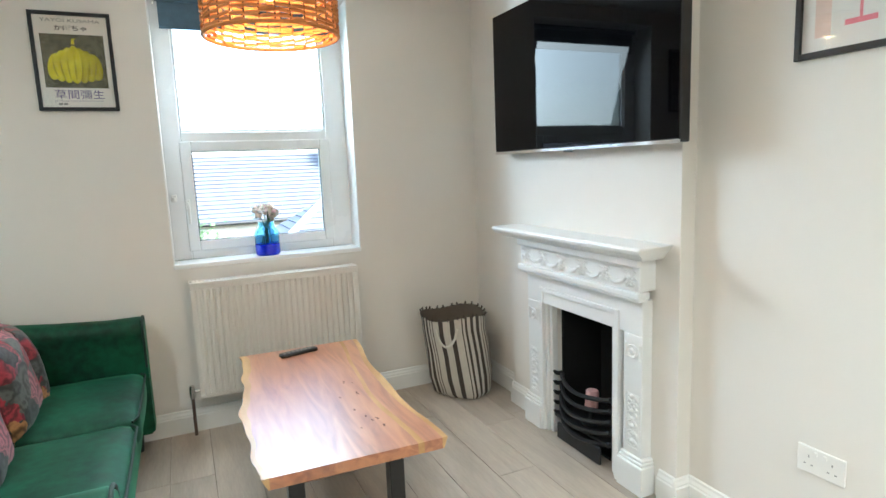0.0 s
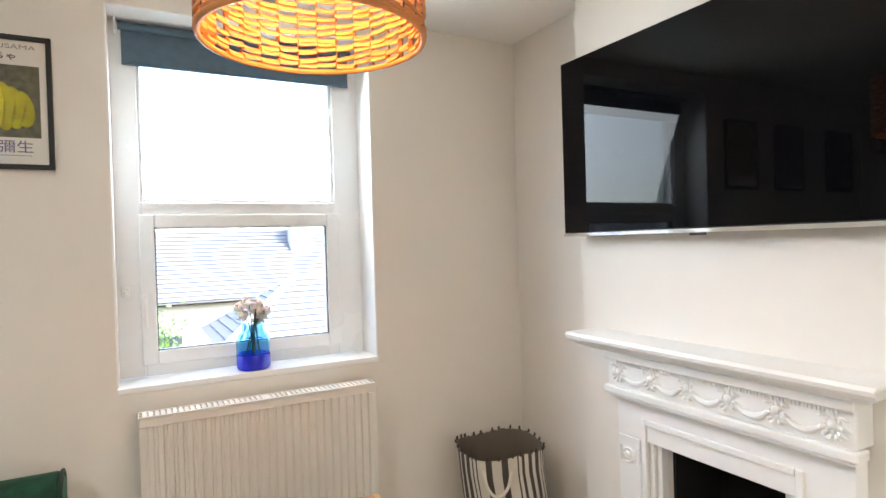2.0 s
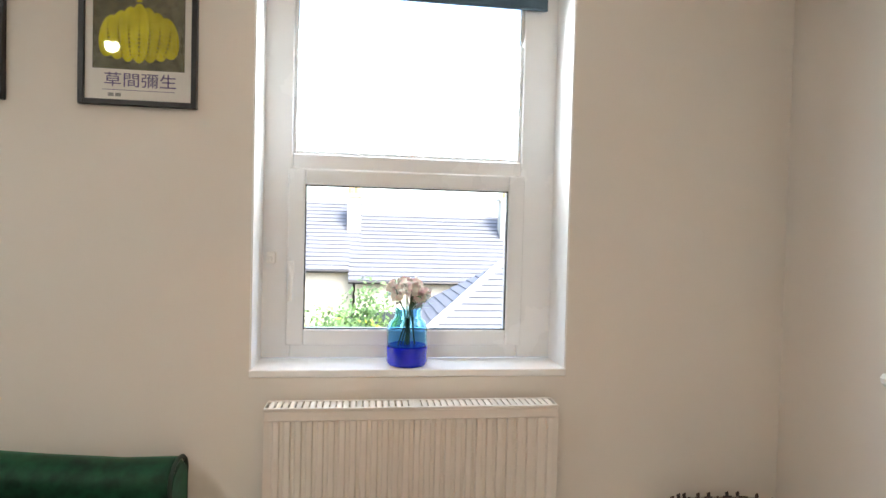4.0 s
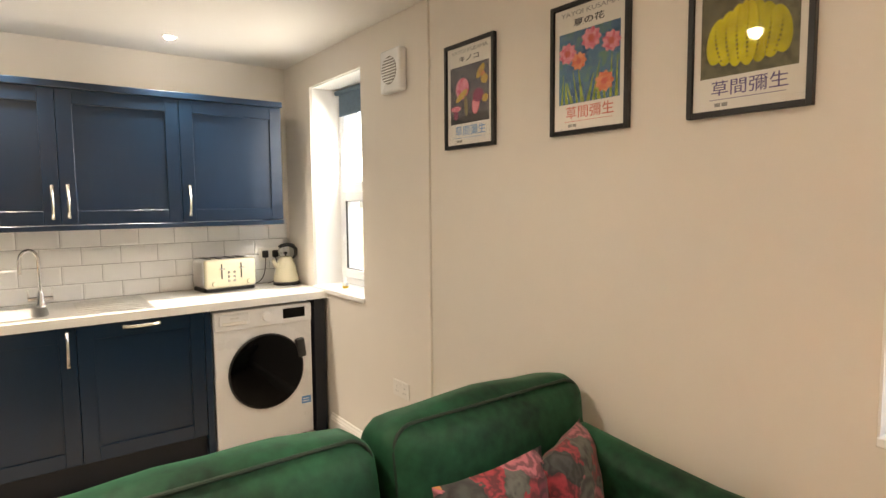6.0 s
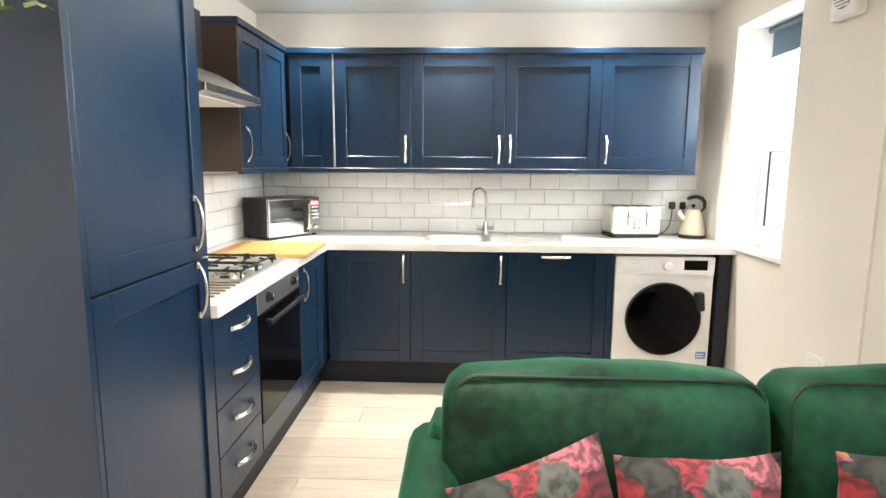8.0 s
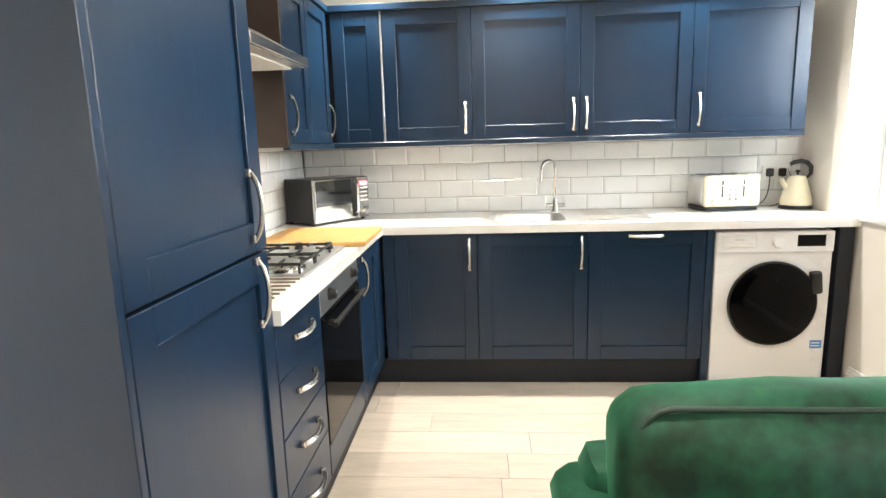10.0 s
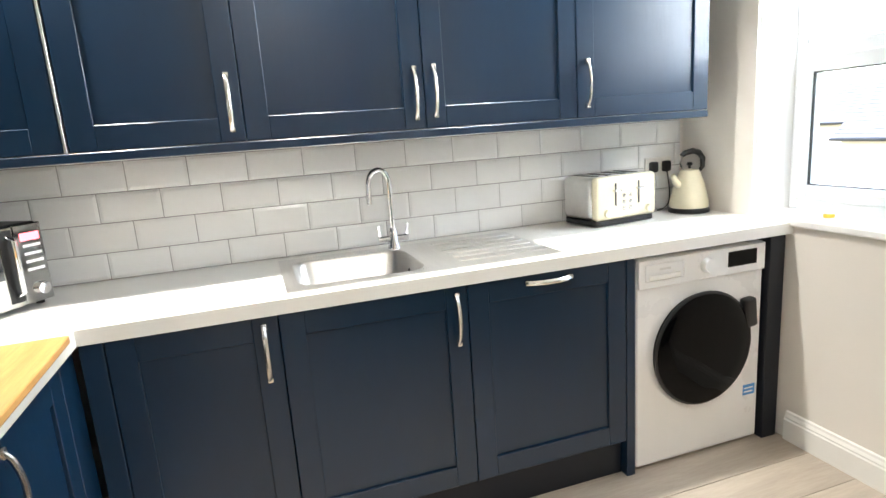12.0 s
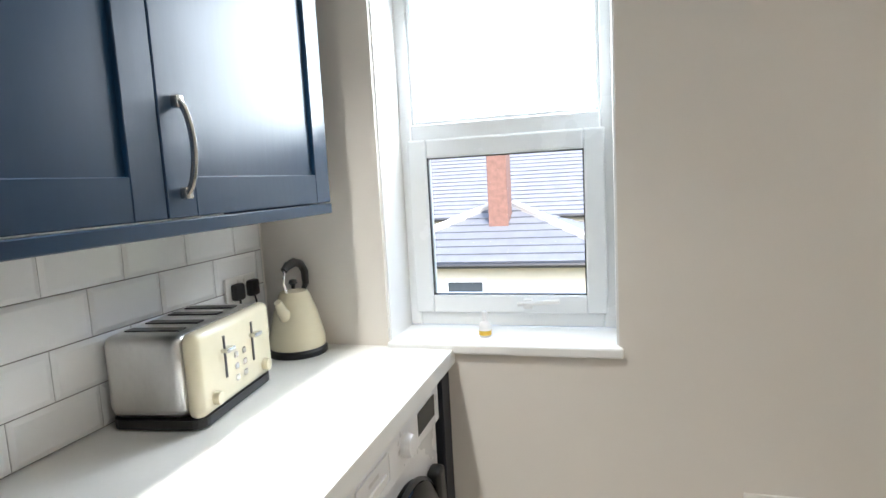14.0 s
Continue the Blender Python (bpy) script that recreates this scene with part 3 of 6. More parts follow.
for gx0, gx1 in ((1.405, 1.612), (1.622, 1.80)):
    bm = bmesh.new()
    y0, y1, z = -3.01, -2.545, 0.956
    tube([(gx0, y0, z), (gx1, y0, z), (gx1, y1, z), (gx0, y1, z)], 0.0055, 8, bm, closed=True)
    gm = (gx0 + gx1) / 2
    for a, b in (((gx0, -2.745, z), (gx1, -2.745, z)), ((gm, y0, z), (gm, -2.91, z + 0.004)), ((gm, y1, z), (gm, -2.575, z + 0.004)),
                 ((gm, -2.68, z + 0.004), (gm, -2.81, z + 0.004)), ((gx0, -2.62, z), (gx0 + 0.06, -2.62, z + 0.004)), ((gx1, -2.62, z), (gx1 - 0.06, -2.62, z + 0.004)),
                 ((gx0, -2.86, z), (gx0 + 0.06, -2.86, z + 0.004)), ((gx1, -2.86, z), (gx1 - 0.06, -2.86, z + 0.004))):
        tube([a, b], 0.005, 8, bm)
    for x in (gx0 + 0.004, gx1 - 0.004):
        for y in (y0 + 0.004, y1 - 0.004):
            tube([(x, y, 0.921), (x, y, z)], 0.005, 8, bm)
    part("pan_support", bm, M_IRON, hob, "black enamelled pan support", True)
for k in range(4):
    part("knob", lathe([(0.019, 0.922), (0.018, 0.930), (0.015, 0.934), (0.014, 0.950), (0.001, 0.951)], 20, (1.318, -2.578 - 0.064 * k, 0)), M_STEEL if k % 2 else M_BLACK, hob, smooth=True)
M_COPPERBAR = material("bronze_bar", (0.34, 0.24, 0.17), 0.4, metal=0.6)
# heat-proof bars lying on the worktop beside the hob
tr = thing("trivet", (1.93, -2.72, 0.91), "wire trivet of thin steel bars lying on the worktop", "trivet")
for k in range(6):
    part("bar", tube([(1.84 + 0.048 * k, -2.97, 0.915), (1.84 + 0.048 * k, -2.535, 0.915)], 0.0035, 6), M_COPPERBAR, tr)

# extractor hood
hd = thing("extractor_hood", (1.5, -2.85, 1.57), "slanted steel extractor hood on the tiled wall", "hood")
prof = [(-3.072, 1.665), (-2.655, 1.665), (-2.645, 1.682), (-2.655, 1.705), (-2.83, 1.81), (-3.072, 1.82)]
bm = bmesh.new()
e = [[bm.verts.new((x, y, z)) for y, z in prof] for x in (1.235, 1.835)]
for i in range(len(prof)):
    j = (i + 1) % len(prof)
    bm.faces.new((e[0][i], e[0][j], e[1][j], e[1][i]))
bm.faces.new(e[0])
bm.faces.new(e[1])
part("canopy", bm, M_STEEL, hd)
part("filter", boxes([((1.26, -3.02, 1.657), (1.80, -2.70, 1.664))], 0.002), M_WORK, hd)
part("front_strip", boxes([((1.235, -2.652, 1.667), (1.835, -2.636, 1.703))], 0.003), M_NICKEL, hd)
part("chimney", boxes([((1.35, -3.07, 1.82), (1.75, -2.86, 2.08))], 0.002), M_NAVYDK, hd)

# sink
sk = thing("sink", (0.31, -1.44, 0.9), "stainless steel inset sink with ribbed drainer", "sink")
sx0, sx1, sy0, sy1 = 0.085, 0.575, -1.93, -1.0
bx0, bx1, by0, by1 = 0.150, 0.525, -1.89, -1.47
rim = boxes([((sx0, sy0, 0.9105), (sx1, by0, 0.9145)), ((sx0, by1, 0.9105), (sx1, sy1, 0.9145)), ((sx0, by0, 0.9105), (bx0, by1, 0.9145)), ((bx1, by0, 0.9105), (sx1, by1, 0.9145))])
part("rim", rim, M_STEEL, sk)
bm = bmesh.new()
loops = []
for inset, z, r in ((0, 0.9147, 0.07), (0.008, 0.905, 0.07), (0.02, 0.80, 0.07), (0.04, 0.778, 0.06), (0.12, 0.772, 0.04)):
    loops.append([bm.verts.new(((bx0 + bx1) / 2 + x, (by0 + by1) / 2 + y, z)) for x, y in rounded_rect(bx1 - bx0 - 2 * inset, by1 - by0 - 2 * inset, r)])
for a, b in zip(loops, loops[1:]):
    for i in range(len(a)):
        bm.faces.new((a[i], a[(i + 1) % len(a)], b[(i + 1) % len(a)], b[i]))
bm.faces.new(loops[-1])
sq = [bm.verts.new((x, y, 0.9147)) for x, y in ((bx1, by1), (bx0, by1), (bx0, by0), (bx1, by0))]
for k in range(4):
    arc = loops[0][k * 6:k * 6 + 6]
    for i in range(5):
        bm.faces.new((sq[k], arc[i], arc[i + 1]))
part("bowl", bm, M_STEEL, sk, smooth=True)
part("waste", lathe([(0.042, 0.773), (0.040, 0.776), (0.02, 0.774), (0.001, 0.774)], 24, (0.335, -1.68, 0)), M_CHROME, sk, smooth=True)
for k in range(6):
    x = 0.155 + 0.066 * k
    part("drainer_rib", moved(boxes([((-0.008, -0.165, 0), (0.008, 0.165, 0.005))], 0.004, 2), pose(x, -1.185, 0.9135)), M_STEEL, sk, smooth=True)
part("overflow", moved(lathe([(0.014, 0), (0.012, 0.003), (0.001, 0.003)], 16), pose(0.32, by1 - 0.016, 0.86, 90)), M_BLACK, sk)
tp = thing("mixer_tap", (0.145, -1.495, 0.914), "chrome swan-neck mixer tap with two levers", "tap")
tx, ty = 0.145, -1.495
part("base", lathe([(0.026, 0.9146), (0.026, 0.925), (0.020, 0.935), (0.018, 0.985), (0.014, 0.995), (0.012, 1.0)], 20, (tx, ty, 0)), M_CHROME, tp, smooth=True)
pts = [(tx, ty, 0.99), (tx, ty, 1.17)]
for i in range(1, 11):
    a = math.pi * i / 10
    pts.append((tx + 0.012 - 0.012 * math.cos(a), ty - 0.042 + 0.042 * math.cos(a), 1.17 + 0.055 * math.sin(a)))
pts.append((tx + 0.026, ty - 0.086, 1.10))
part("spout", tube(pts, 0.0105, 12), M_CHROME, tp, smooth=True)
for s in (-1, 1):
    bm = tube([(tx, ty + s * 0.012, 0.958), (tx, ty + s * 0.058, 0.958)], 0.013, 12)
    tube([(tx, ty + s * 0.052, 0.958), (tx + 0.012, ty + s * 0.056, 1.015)], 0.005, 8, bm)
    part("lever", bm, M_CHROME, tp, smooth=True)

# toaster
to = thing("toaster", (0.16, -0.53, 0.91), "cream four-slot toaster with brushed steel sides", "toaster")
tm = pose(0.122, -0.508, 0.91, 0, 0, 7) @ Matrix.Diagonal((1.12, 1.02, 1.12, 1))


def placed(bm):
    return moved(bm, tm)


tw, td = 0.162, 0.098     # half width along y, half depth along x
part("base", placed(extrude_outline([(y, x) for x, y in rounded_rect(2 * tw, 2 * td, 0.03)], 0.004, 0.022)), M_BLACK, to)
bm = bmesh.new()
box(bm, (-td, -tw, 0.022), (td - 0.03, tw, 0.185), 0.022, 3)
part("shell", placed(bm), M_STEEL, to, "brushed steel shell", True)
fm = part("front", placed(boxes([((td - 0.032, -tw, 0.022), (td + 0.004, tw, 0.187))], 0.016, 3)), M_CREAM, to, "cream enamel front", True)
for y in (-0.062, 0.062):
    part("lever_slot", placed(boxes([((td + 0.003, y - 0.004, 0.075), (td + 0.0052, y + 0.004, 0.16))])), M_BLACK, fm)
    part("lever", placed(boxes([((td + 0.003, y - 0.016, 0.128), (td + 0.022, y + 0.016, 0.137))], 0.003, 2)), M_NICKEL, fm)
    part("dial", placed(moved(lathe([(0.014, 0), (0.013, 0.012), (0.001, 0.013)], 18), frame_m(Vector((td + 0.004, y * 1.8, 0.05)), *BACK))), M_CREAM, fm, smooth=True)
for r in range(3):
    for c in (-0.018, 0.018):
        part("button", placed(boxes([((td + 0.003, c - 0.008, 0.055 + 0.024 * r), (td + 0.007, c + 0.008, 0.068 + 0.024 * r))], 0.002)), M_NICKEL, fm)
for y in (-0.112, -0.045, 0.035, 0.102):
    part("slot", placed(boxes([((-td + 0.03, y - 0.014, 0.184), (td - 0.05, y + 0.014, 0.1875))], 0.001)), M_BLACK, to)

# kettle with its base
ke = thing("kettle", (0.155, -0.115, 0.91), "cream pyramid kettle with black loop handle", "kettle")
kx, ky = 0.155, -0.103
part("base", lathe([(0.088, 0.911), (0.088, 0.925), (0.082, 0.932), (0.075, 0.933)], 32, (kx, ky, 0)), M_BLACK, ke, smooth=True)
part("body", lathe([(0.082, 0.933), (0.085, 0.945), (0.083, 0.965), (0.064, 1.04), (0.046, 1.09), (0.040, 1.10), (0.001, 1.108)], 40, (kx, ky, 0)), M_CREAM, ke, "cream enamel body", True)
part("lid_knob", lathe([(0.006, 1.105), (0.006, 1.118), (0.014, 1.124), (0.010, 1.134), (0.001, 1.136)], 18, (kx, ky, 0)), M_BLACK, ke, smooth=True)
part("spout", tube([(kx, ky - 0.05, 1.03), (kx, ky - 0.075, 1.055), (kx, ky - 0.092, 1.085)], [0.022, 0.016, 0.011], 12), M_CREAM, ke, smooth=True)
pts = [(kx, ky + 0.044 + 0.034 * math.sin(math.radians(a)) - 0.10 * (1 - math.cos(math.radians(a))) * 0.55, 1.09 + 0.092 * math.sin(math.radians(a) * 0.62)) for a in range(0, 181, 12)]
pts = [(kx, ky + 0.050, 1.085), (kx, ky + 0.072, 1.11), (kx, ky + 0.072, 1.15), (kx, ky + 0.05, 1.175), (kx, ky + 0.015, 1.185), (kx, ky - 0.025, 1.178), (kx, ky - 0.045, 1.168)]
part("handle", tube(pts, [0.006, 0.010, 0.012, 0.012, 0.011, 0.010, 0.008], 12, None, 1.3), M_BLACK, ke, smooth=True)
part("bracket", tube([(kx, ky - 0.034, 1.095), (kx, ky - 0.052, 1.13), (kx, ky - 0.042, 1.168)], 0.004, 8), M_CHROME, ke, smooth=True)
part("switch", boxes([((kx - 0.008, ky + 0.082, 0.938), (kx + 0.008, ky + 0.105, 0.945))], 0.002), M_CHROME, ke)


def socket(m, label, gangs=2, plugs=()):
    ob = thing("wall_socket", m.translation, label, "socket")
    part("plate", moved(boxes([((-0.073, -0.043, 0), (0.073, 0.043, 0.009))], 0.003, 2), m), M_SOCKET, ob)
    for g in (-0.036, 0.036):
        for px, py, w, h in ((0, 0.012, 0.004, 0.008), (-0.011, -0.014, 0.007, 0.004), (0.011, -0.014, 0.007, 0.004)):
            if g not in plugs:
                part("pin_hole", moved(boxes([((g + px - w / 2, py - h / 2, 0.0088), (g + px + w / 2, py + h / 2, 0.0094))]), m), M_GROUT, ob)
        part("switch", moved(boxes([((g * 0.4 - 0.005, 0.02, 0.0085), (g * 0.4 + 0.005, 0.034, 0.012))], 0.001), m), M_SOCKET, ob)
    return ob


sm = frame_m(Vector((0.0115, -0.165, 1.115)), *BACK)
socket(sm, "white double wall socket above the worktop", 2, (-0.036, 0.036))
for s, g in enumerate((-0.036, 0.036)):
    pl = thing("plug", sm @ Vector((g, 0, 0.01)), "black plug pushed into the wall socket", "plug")
    part("body", moved(boxes([((g - 0.021, -0.024, 0.0095), (g + 0.021, 0.026, 0.034))], 0.008, 2), sm), M_BLACK, pl, smooth=True)
    p0 = sm @ Vector((g, -0.02, 0.025))
    p3 = Vector((0.06, -0.33 if s == 0 else -0.2, 0.916))
    cord = [p0.lerp(p3, i / 12) + Vector((0.012 * math.sin(math.pi * i / 12), 0.03 * math.sin(math.pi * i / 12), -0.05 * math.sin(math.pi * i / 12))) for i in range(13)]
    for q in cord:
        q.z = max(q.z, 0.915)
    part("cord", tube(cord, 0.0032, 8), M_BLACK, pl, smooth=True)
socket(frame_m(Vector((1.475, -0.012, 0.492)), *SOUTH), "white double wall socket low on the wall")
socket(frame_m(Vector((5.31, -2.24, 0.41)), *WEST), "white double wall socket low on the alcove wall")

# microwave in the corner, turned
mw = thing("microwave", (0.30, -2.83, 0.91), "black and steel microwave set across the corner", "microwave")
mm = pose(0.312, -2.875, 0.912, 0, 0, 56)
part("body", moved(boxes([((-0.085, -0.208, 0.012), (0.155, 0.208, 0.258))], 0.006, 2), mm), M_BLACK, mw)
M_MIRROR_STEEL = material("mirror_steel", (0.52, 0.52, 0.51), 0.06, metal=1.0)
M_DARKMIRROR = material("dark_mirror_glass", (0.10, 0.105, 0.11), 0.05, metal=0.9)
dr = part("door", moved(boxes([((0.155, -0.208, 0.016), (0.175, 0.115, 0.255))], 0.004, 2), mm), M_MIRROR_STEEL, mw, "mirror-finish steel door")
part("door_window", moved(boxes([((0.1748, -0.195, 0.105), (0.1762, 0.066, 0.245))], 0.001), mm), M_DARKMIRROR, dr, "dark reflective glass")
part("handle_recess", moved(boxes([((0.1745, 0.07, 0.03), (0.1765, 0.112, 0.245))], 0.002), mm), M_BLACK, dr)
part("handle", moved(tube([(0.175, 0.095, 0.05), (0.2, 0.095, 0.06), (0.2, 0.095, 0.215), (0.175, 0.095, 0.225)], 0.008, 10), mm), M_CHROME, dr, smooth=True)
cp = part("control_panel", moved(boxes([((0.155, 0.117, 0.016), (0.173, 0.208, 0.255))], 0.003), mm), M_MIRROR_STEEL, mw)
part("display", moved(boxes([((0.1730, 0.135, 0.205), (0.1742, 0.195, 0.228))]), mm), glow("red_display", (0.9, 0.1, 0.12), 0.6), cp, "red lit display")
for r in range(4):
    part("button_row", moved(boxes([((0.1728, 0.14, 0.185 - 0.024 * r), (0.1745, 0.195, 0.193 - 0.024 * r))]), mm), M_WHITE, cp)
part("dial", moved(lathe([(0.02, 0), (0.019, 0.014), (0.001, 0.016)], 20), mm @ frame_m(Vector((0.173, 0.172, 0.055)), *BACK)), M_CHROME, cp, smooth=True)
for x in (-0.06, 0.13):
    for y in (-0.19, 0.19):
        part("foot", moved(lathe([(0.012, 0), (0.012, 0.013)], 10), mm @ pose(x, y, 0)), M_BLACK, mw)

bm = boxes([((-0.245, -0.25, 0), (0.245, 0.25, 0.022))], 0.005, 2)
single("chopping_board", moved(bm, pose(0.982, -2.698, 0.9105, 0, 0, 1)), M_BOARD, "large pale bamboo chopping board lying on the worktop", "chopping board", at=(0.982, -2.698, 0.91))

# small bottle on the kitchen sill
bo = thing("small_bottle", (0.70, 0.07, W2[2]), "tiny clear bottle with yellow liquid on the sill", "bottle")
part("glass", lathe([(0.018, 0), (0.019, 0.03), (0.016, 0.04), (0.007, 0.046), (0.007, 0.06)], 18, (0.70, 0.07, W2[2] + 0.001)), M_APPL, bo, smooth=True)
part("liquid_band", lathe([(0.0195, 0.004), (0.0195, 0.018)], 18, (0.70, 0.07, W2[2] + 0.001)), material("yellow_liquid", (0.75, 0.48, 0.05), 0.3), bo)
part("cap", lathe([(0.009, 0.06), (0.009, 0.075), (0.001, 0.076)], 14, (0.70, 0.07, W2[2] + 0.001)), M_WHITE, bo, smooth=True)

# extractor fan on the wall
fn = thing("extractor_fan", (1.45, -0.012, 2.115), "square white wall extractor fan with round grille", "fan")
fmx = frame_m(Vector((1.475, -0.012, 2.118)), *SOUTH)
part("housing", moved(boxes([((-0.09, -0.105, 0), (0.09, 0.105, 0.05))], 0.014, 3), fmx), M_UPVC, fn, smooth=True)
part("recess", moved(lathe([(0.068, 0.049), (0.068, 0.0515), (0.001, 0.0516)], 36), fmx), M_GROUT, fn)
for k in range(9):
    y = -0.056 + 0.014 * k
    h = math.sqrt(max(0.068 ** 2 - y ** 2, 0)) - 0.002
    part("slat", moved(boxes([((-h, y - 0.0035, 0.0505), (h, y + 0.0035, 0.0545))], 0.001), fmx), M_UPVC, fn)

# trailing plant on the tall unit
M_LEAF2 = material("pale_variegated_leaf", (0.42, 0.44, 0.28), 0.5, spread=(0.16, 0.24, 0.10), scale=14)
pp = thing("trailing_plant", (2.62, -2.75, 2.15), "trailing pale green plant in a small pot on the tall cabinet", "plant")
part("pot", lathe([(0.055, 2.151), (0.07, 2.25), (0.074, 2.25), (0.074, 2.262), (0.06, 2.255), (0.001, 2.25)], 24, (2.66, -2.75, 0)), M_TRIM, pp, smooth=True)
prng = random.Random(8)
for v, (dx, dy, drop) in enumerate(((0.22, 0.16, 0.53), (0.22, 0.23, 0.51), (0.22, 0.06, 0.46))):
    p0 = Vector((2.66, -2.75, 2.26))
    pts = [p0, p0 + Vector((dx * 0.4, dy * 0.4, 0.04)), p0 + Vector((dx * 0.9, dy, -0.03))]
    for i in range(1, 7):
        pts.append(p0 + Vector((dx + 0.01 * math.sin(i), dy + 0.01 * math.cos(2 * i), -0.03 - drop * i / 6)))
    vine = part("vine", tube(pts, 0.003, 6), M_LEAF2, pp)
    bm = bmesh.new()
    for q in pts[1:]:
        for _ in range(4):
            a, t2 = prng.uniform(0, 6.3), prng.uniform(-0.9, 0.3)
            d = Vector((math.cos(a), math.sin(a), t2)).normalized()
            s = d.cross(Vector((0, 0, 1))).normalized() * prng.uniform(0.012, 0.019)
            ln = prng.uniform(0.03, 0.05)
            if (q + d * ln).x < 2.86 and q.z < 2.16:
                d.x = abs(d.x)
            vs = [bm.verts.new(c) for c in (q, q + d * ln * 0.4 + s, q + d * ln, q + d * ln * 0.4 - s)]
            bm.faces.new(vs[:3])
            bm.faces.new((vs[0], vs[2], vs[3]))
    part("leaves", bm, M_LEAF2, vine)

# ---- living end ----
def two_tone(name, stops, scale, rough=0.8, sheen=0.0, bump=0.0, kind="NOISE", stretch=None, distortion=0.0):
    """Surface with several flat colours in patches, from a noise or cell pattern."""
    mat = bpy.data.materials.new(name)
    mat.use_nodes = True
    t = mat.node_tree
    b = t.nodes["Principled BSDF"]
    co = t.nodes.new("ShaderNodeTexCoord")
    mp = t.nodes.new("ShaderNodeMapping")
    if stretch:
        mp.inputs["Scale"].default_value = stretch
    t.links.new(co.outputs["Object"], mp.inputs[0])
    n = t.nodes.new("ShaderNodeTexNoise")
    n.inputs["Scale"].default_value, n.inputs["Detail"].default_value, n.inputs["Distortion"].default_value = scale, 3, distortion
    t.links.new(mp.outputs[0], n.inputs["Vector"])
    r = t.nodes.new("ShaderNodeValToRGB")
    el = r.color_ramp.elements
    el[0].position, el[0].color = stops[0][0], (*stops[0][1], 1)
    el[1].position, el[1].color = stops[-1][0], (*stops[-1][1], 1)
    for p, c in stops[1:-1]:
        el.new(p).color = (*c, 1)
    t.links.new(n.outputs[0], r.inputs[0])
    t.links.new(r.outputs[0], b.inputs["Base Color"])
    b.inputs["Roughness"].default_value = rough
    b.inputs["Sheen Weight"].default_value = sheen
    if bump:
        bp = t.nodes.new("ShaderNodeBump")
        bp.inputs["Strength"].default_value, bp.inputs["Distance"].default_value = bump, 0.004
        t.links.new(n.outputs[0], bp.inputs["Height"])
        t.links.new(bp.outputs[0], b.inputs["Normal"])
    return mat


M_VELVET = material("green_velvet", (0.010, 0.090, 0.043), 0.6, spread=(0.001, 0.012, 0.006), scale=4.0, bump=0.12, bump_scale=18, sheen=0.32, spec=0.25)
M_PIPING = material("dark_green_piping", (0.004, 0.022, 0.012), 0.6)


def floral():
    """Printed roses: cells of petals in reds and pinks between dark grey-green leaves."""
    mat = bpy.data.materials.new("floral_print")
    mat.use_nodes = True
    t = mat.node_tree
    b = t.nodes["Principled BSDF"]
    co = t.nodes.new("ShaderNodeTexCoord")
    n = t.nodes.new("ShaderNodeTexNoise")
    n.inputs["Scale"].default_value, n.inputs["Detail"].default_value = 24, 5
    t.links.new(co.outputs["Object"], n.inputs["Vector"])
    mix = t.nodes.new("ShaderNodeMix")
    mix.data_type = "VECTOR"
    mix.inputs["Factor"].default_value = 0.055
    t.links.new(co.outputs["Object"], mix.inputs["A"])
    t.links.new(n.outputs["Color"], mix.inputs["B"])
    v = t.nodes.new("ShaderNodeTexVoronoi")
    v.inputs["Scale"].default_value = 9.5
    t.links.new(mix.outputs["Result"], v.inputs["Vector"])
    sep = t.nodes.new("ShaderNodeSeparateColor")
    t.links.new(v.outputs["Color"], sep.inputs[0])
    r = t.nodes.new("ShaderNodeValToRGB")
    r.color_ramp.interpolation = "CONSTANT"
    el = r.color_ramp.elements
    el[0].position, el[0].color = 0.0, (0.035, 0.04, 0.038, 1)
    el[1].position, el[1].color = 0.85, (0.42, 0.19, 0.06, 1)
    for p, c in ((0.14, (0.09, 0.10, 0.085)), (0.28, (0.30, 0.022, 0.035)), (0.55, (0.42, 0.12, 0.15)), (0.70, (0.15, 0.012, 0.03))):
        el.new(p).color = (*c, 1)
    t.links.new(sep.outputs[0], r.inputs[0])
    m1 = t.nodes.new("ShaderNodeMath")
    m1.operation = "MULTIPLY_ADD"
    m1.inputs[1].default_value = 24.0
    t.links.new(v.outputs["Distance"], m1.inputs[0])
    m2 = t.nodes.new("ShaderNodeMath")
    m2.operation = "MULTIPLY"
    m2.inputs[1].default_value = 13.0
    t.links.new(n.outputs[0], m2.inputs[0])
    t.links.new(m2.outputs[0], m1.inputs[2])
    sn = t.nodes.new("ShaderNodeMath")
    sn.operation = "SINE"
    t.links.new(m1.outputs[0], sn.inputs[0])
    mr = t.nodes.new("ShaderNodeMapRange")
    mr.inputs["From Min"].default_value, mr.inputs["To Min"].default_value, mr.inputs["To Max"].default_value = -1, 0.28, 1.0
    t.links.new(sn.outputs[0], mr.inputs[0])
    hsv = t.nodes.new("ShaderNodeHueSaturation")
    t.links.new(mr.outputs[0], hsv.inputs["Value"])
    t.links.new(r.outputs[0], hsv.inputs["Color"])
    t.links.new(hsv.outputs[0], b.inputs["Base Color"])
    b.inputs["Roughness"].default_value, b.inputs["Sheen Weight"].default_value = 0.75, 0.15
    bp = t.nodes.new("ShaderNodeBump")
    bp.inputs["Strength"].default_value, bp.inputs["Distance"].default_value = 0.15, 0.003
    t.links.new(n.outputs[0], bp.inputs["Height"])
    t.links.new(bp.outputs[0], b.inputs["Normal"])
    return mat


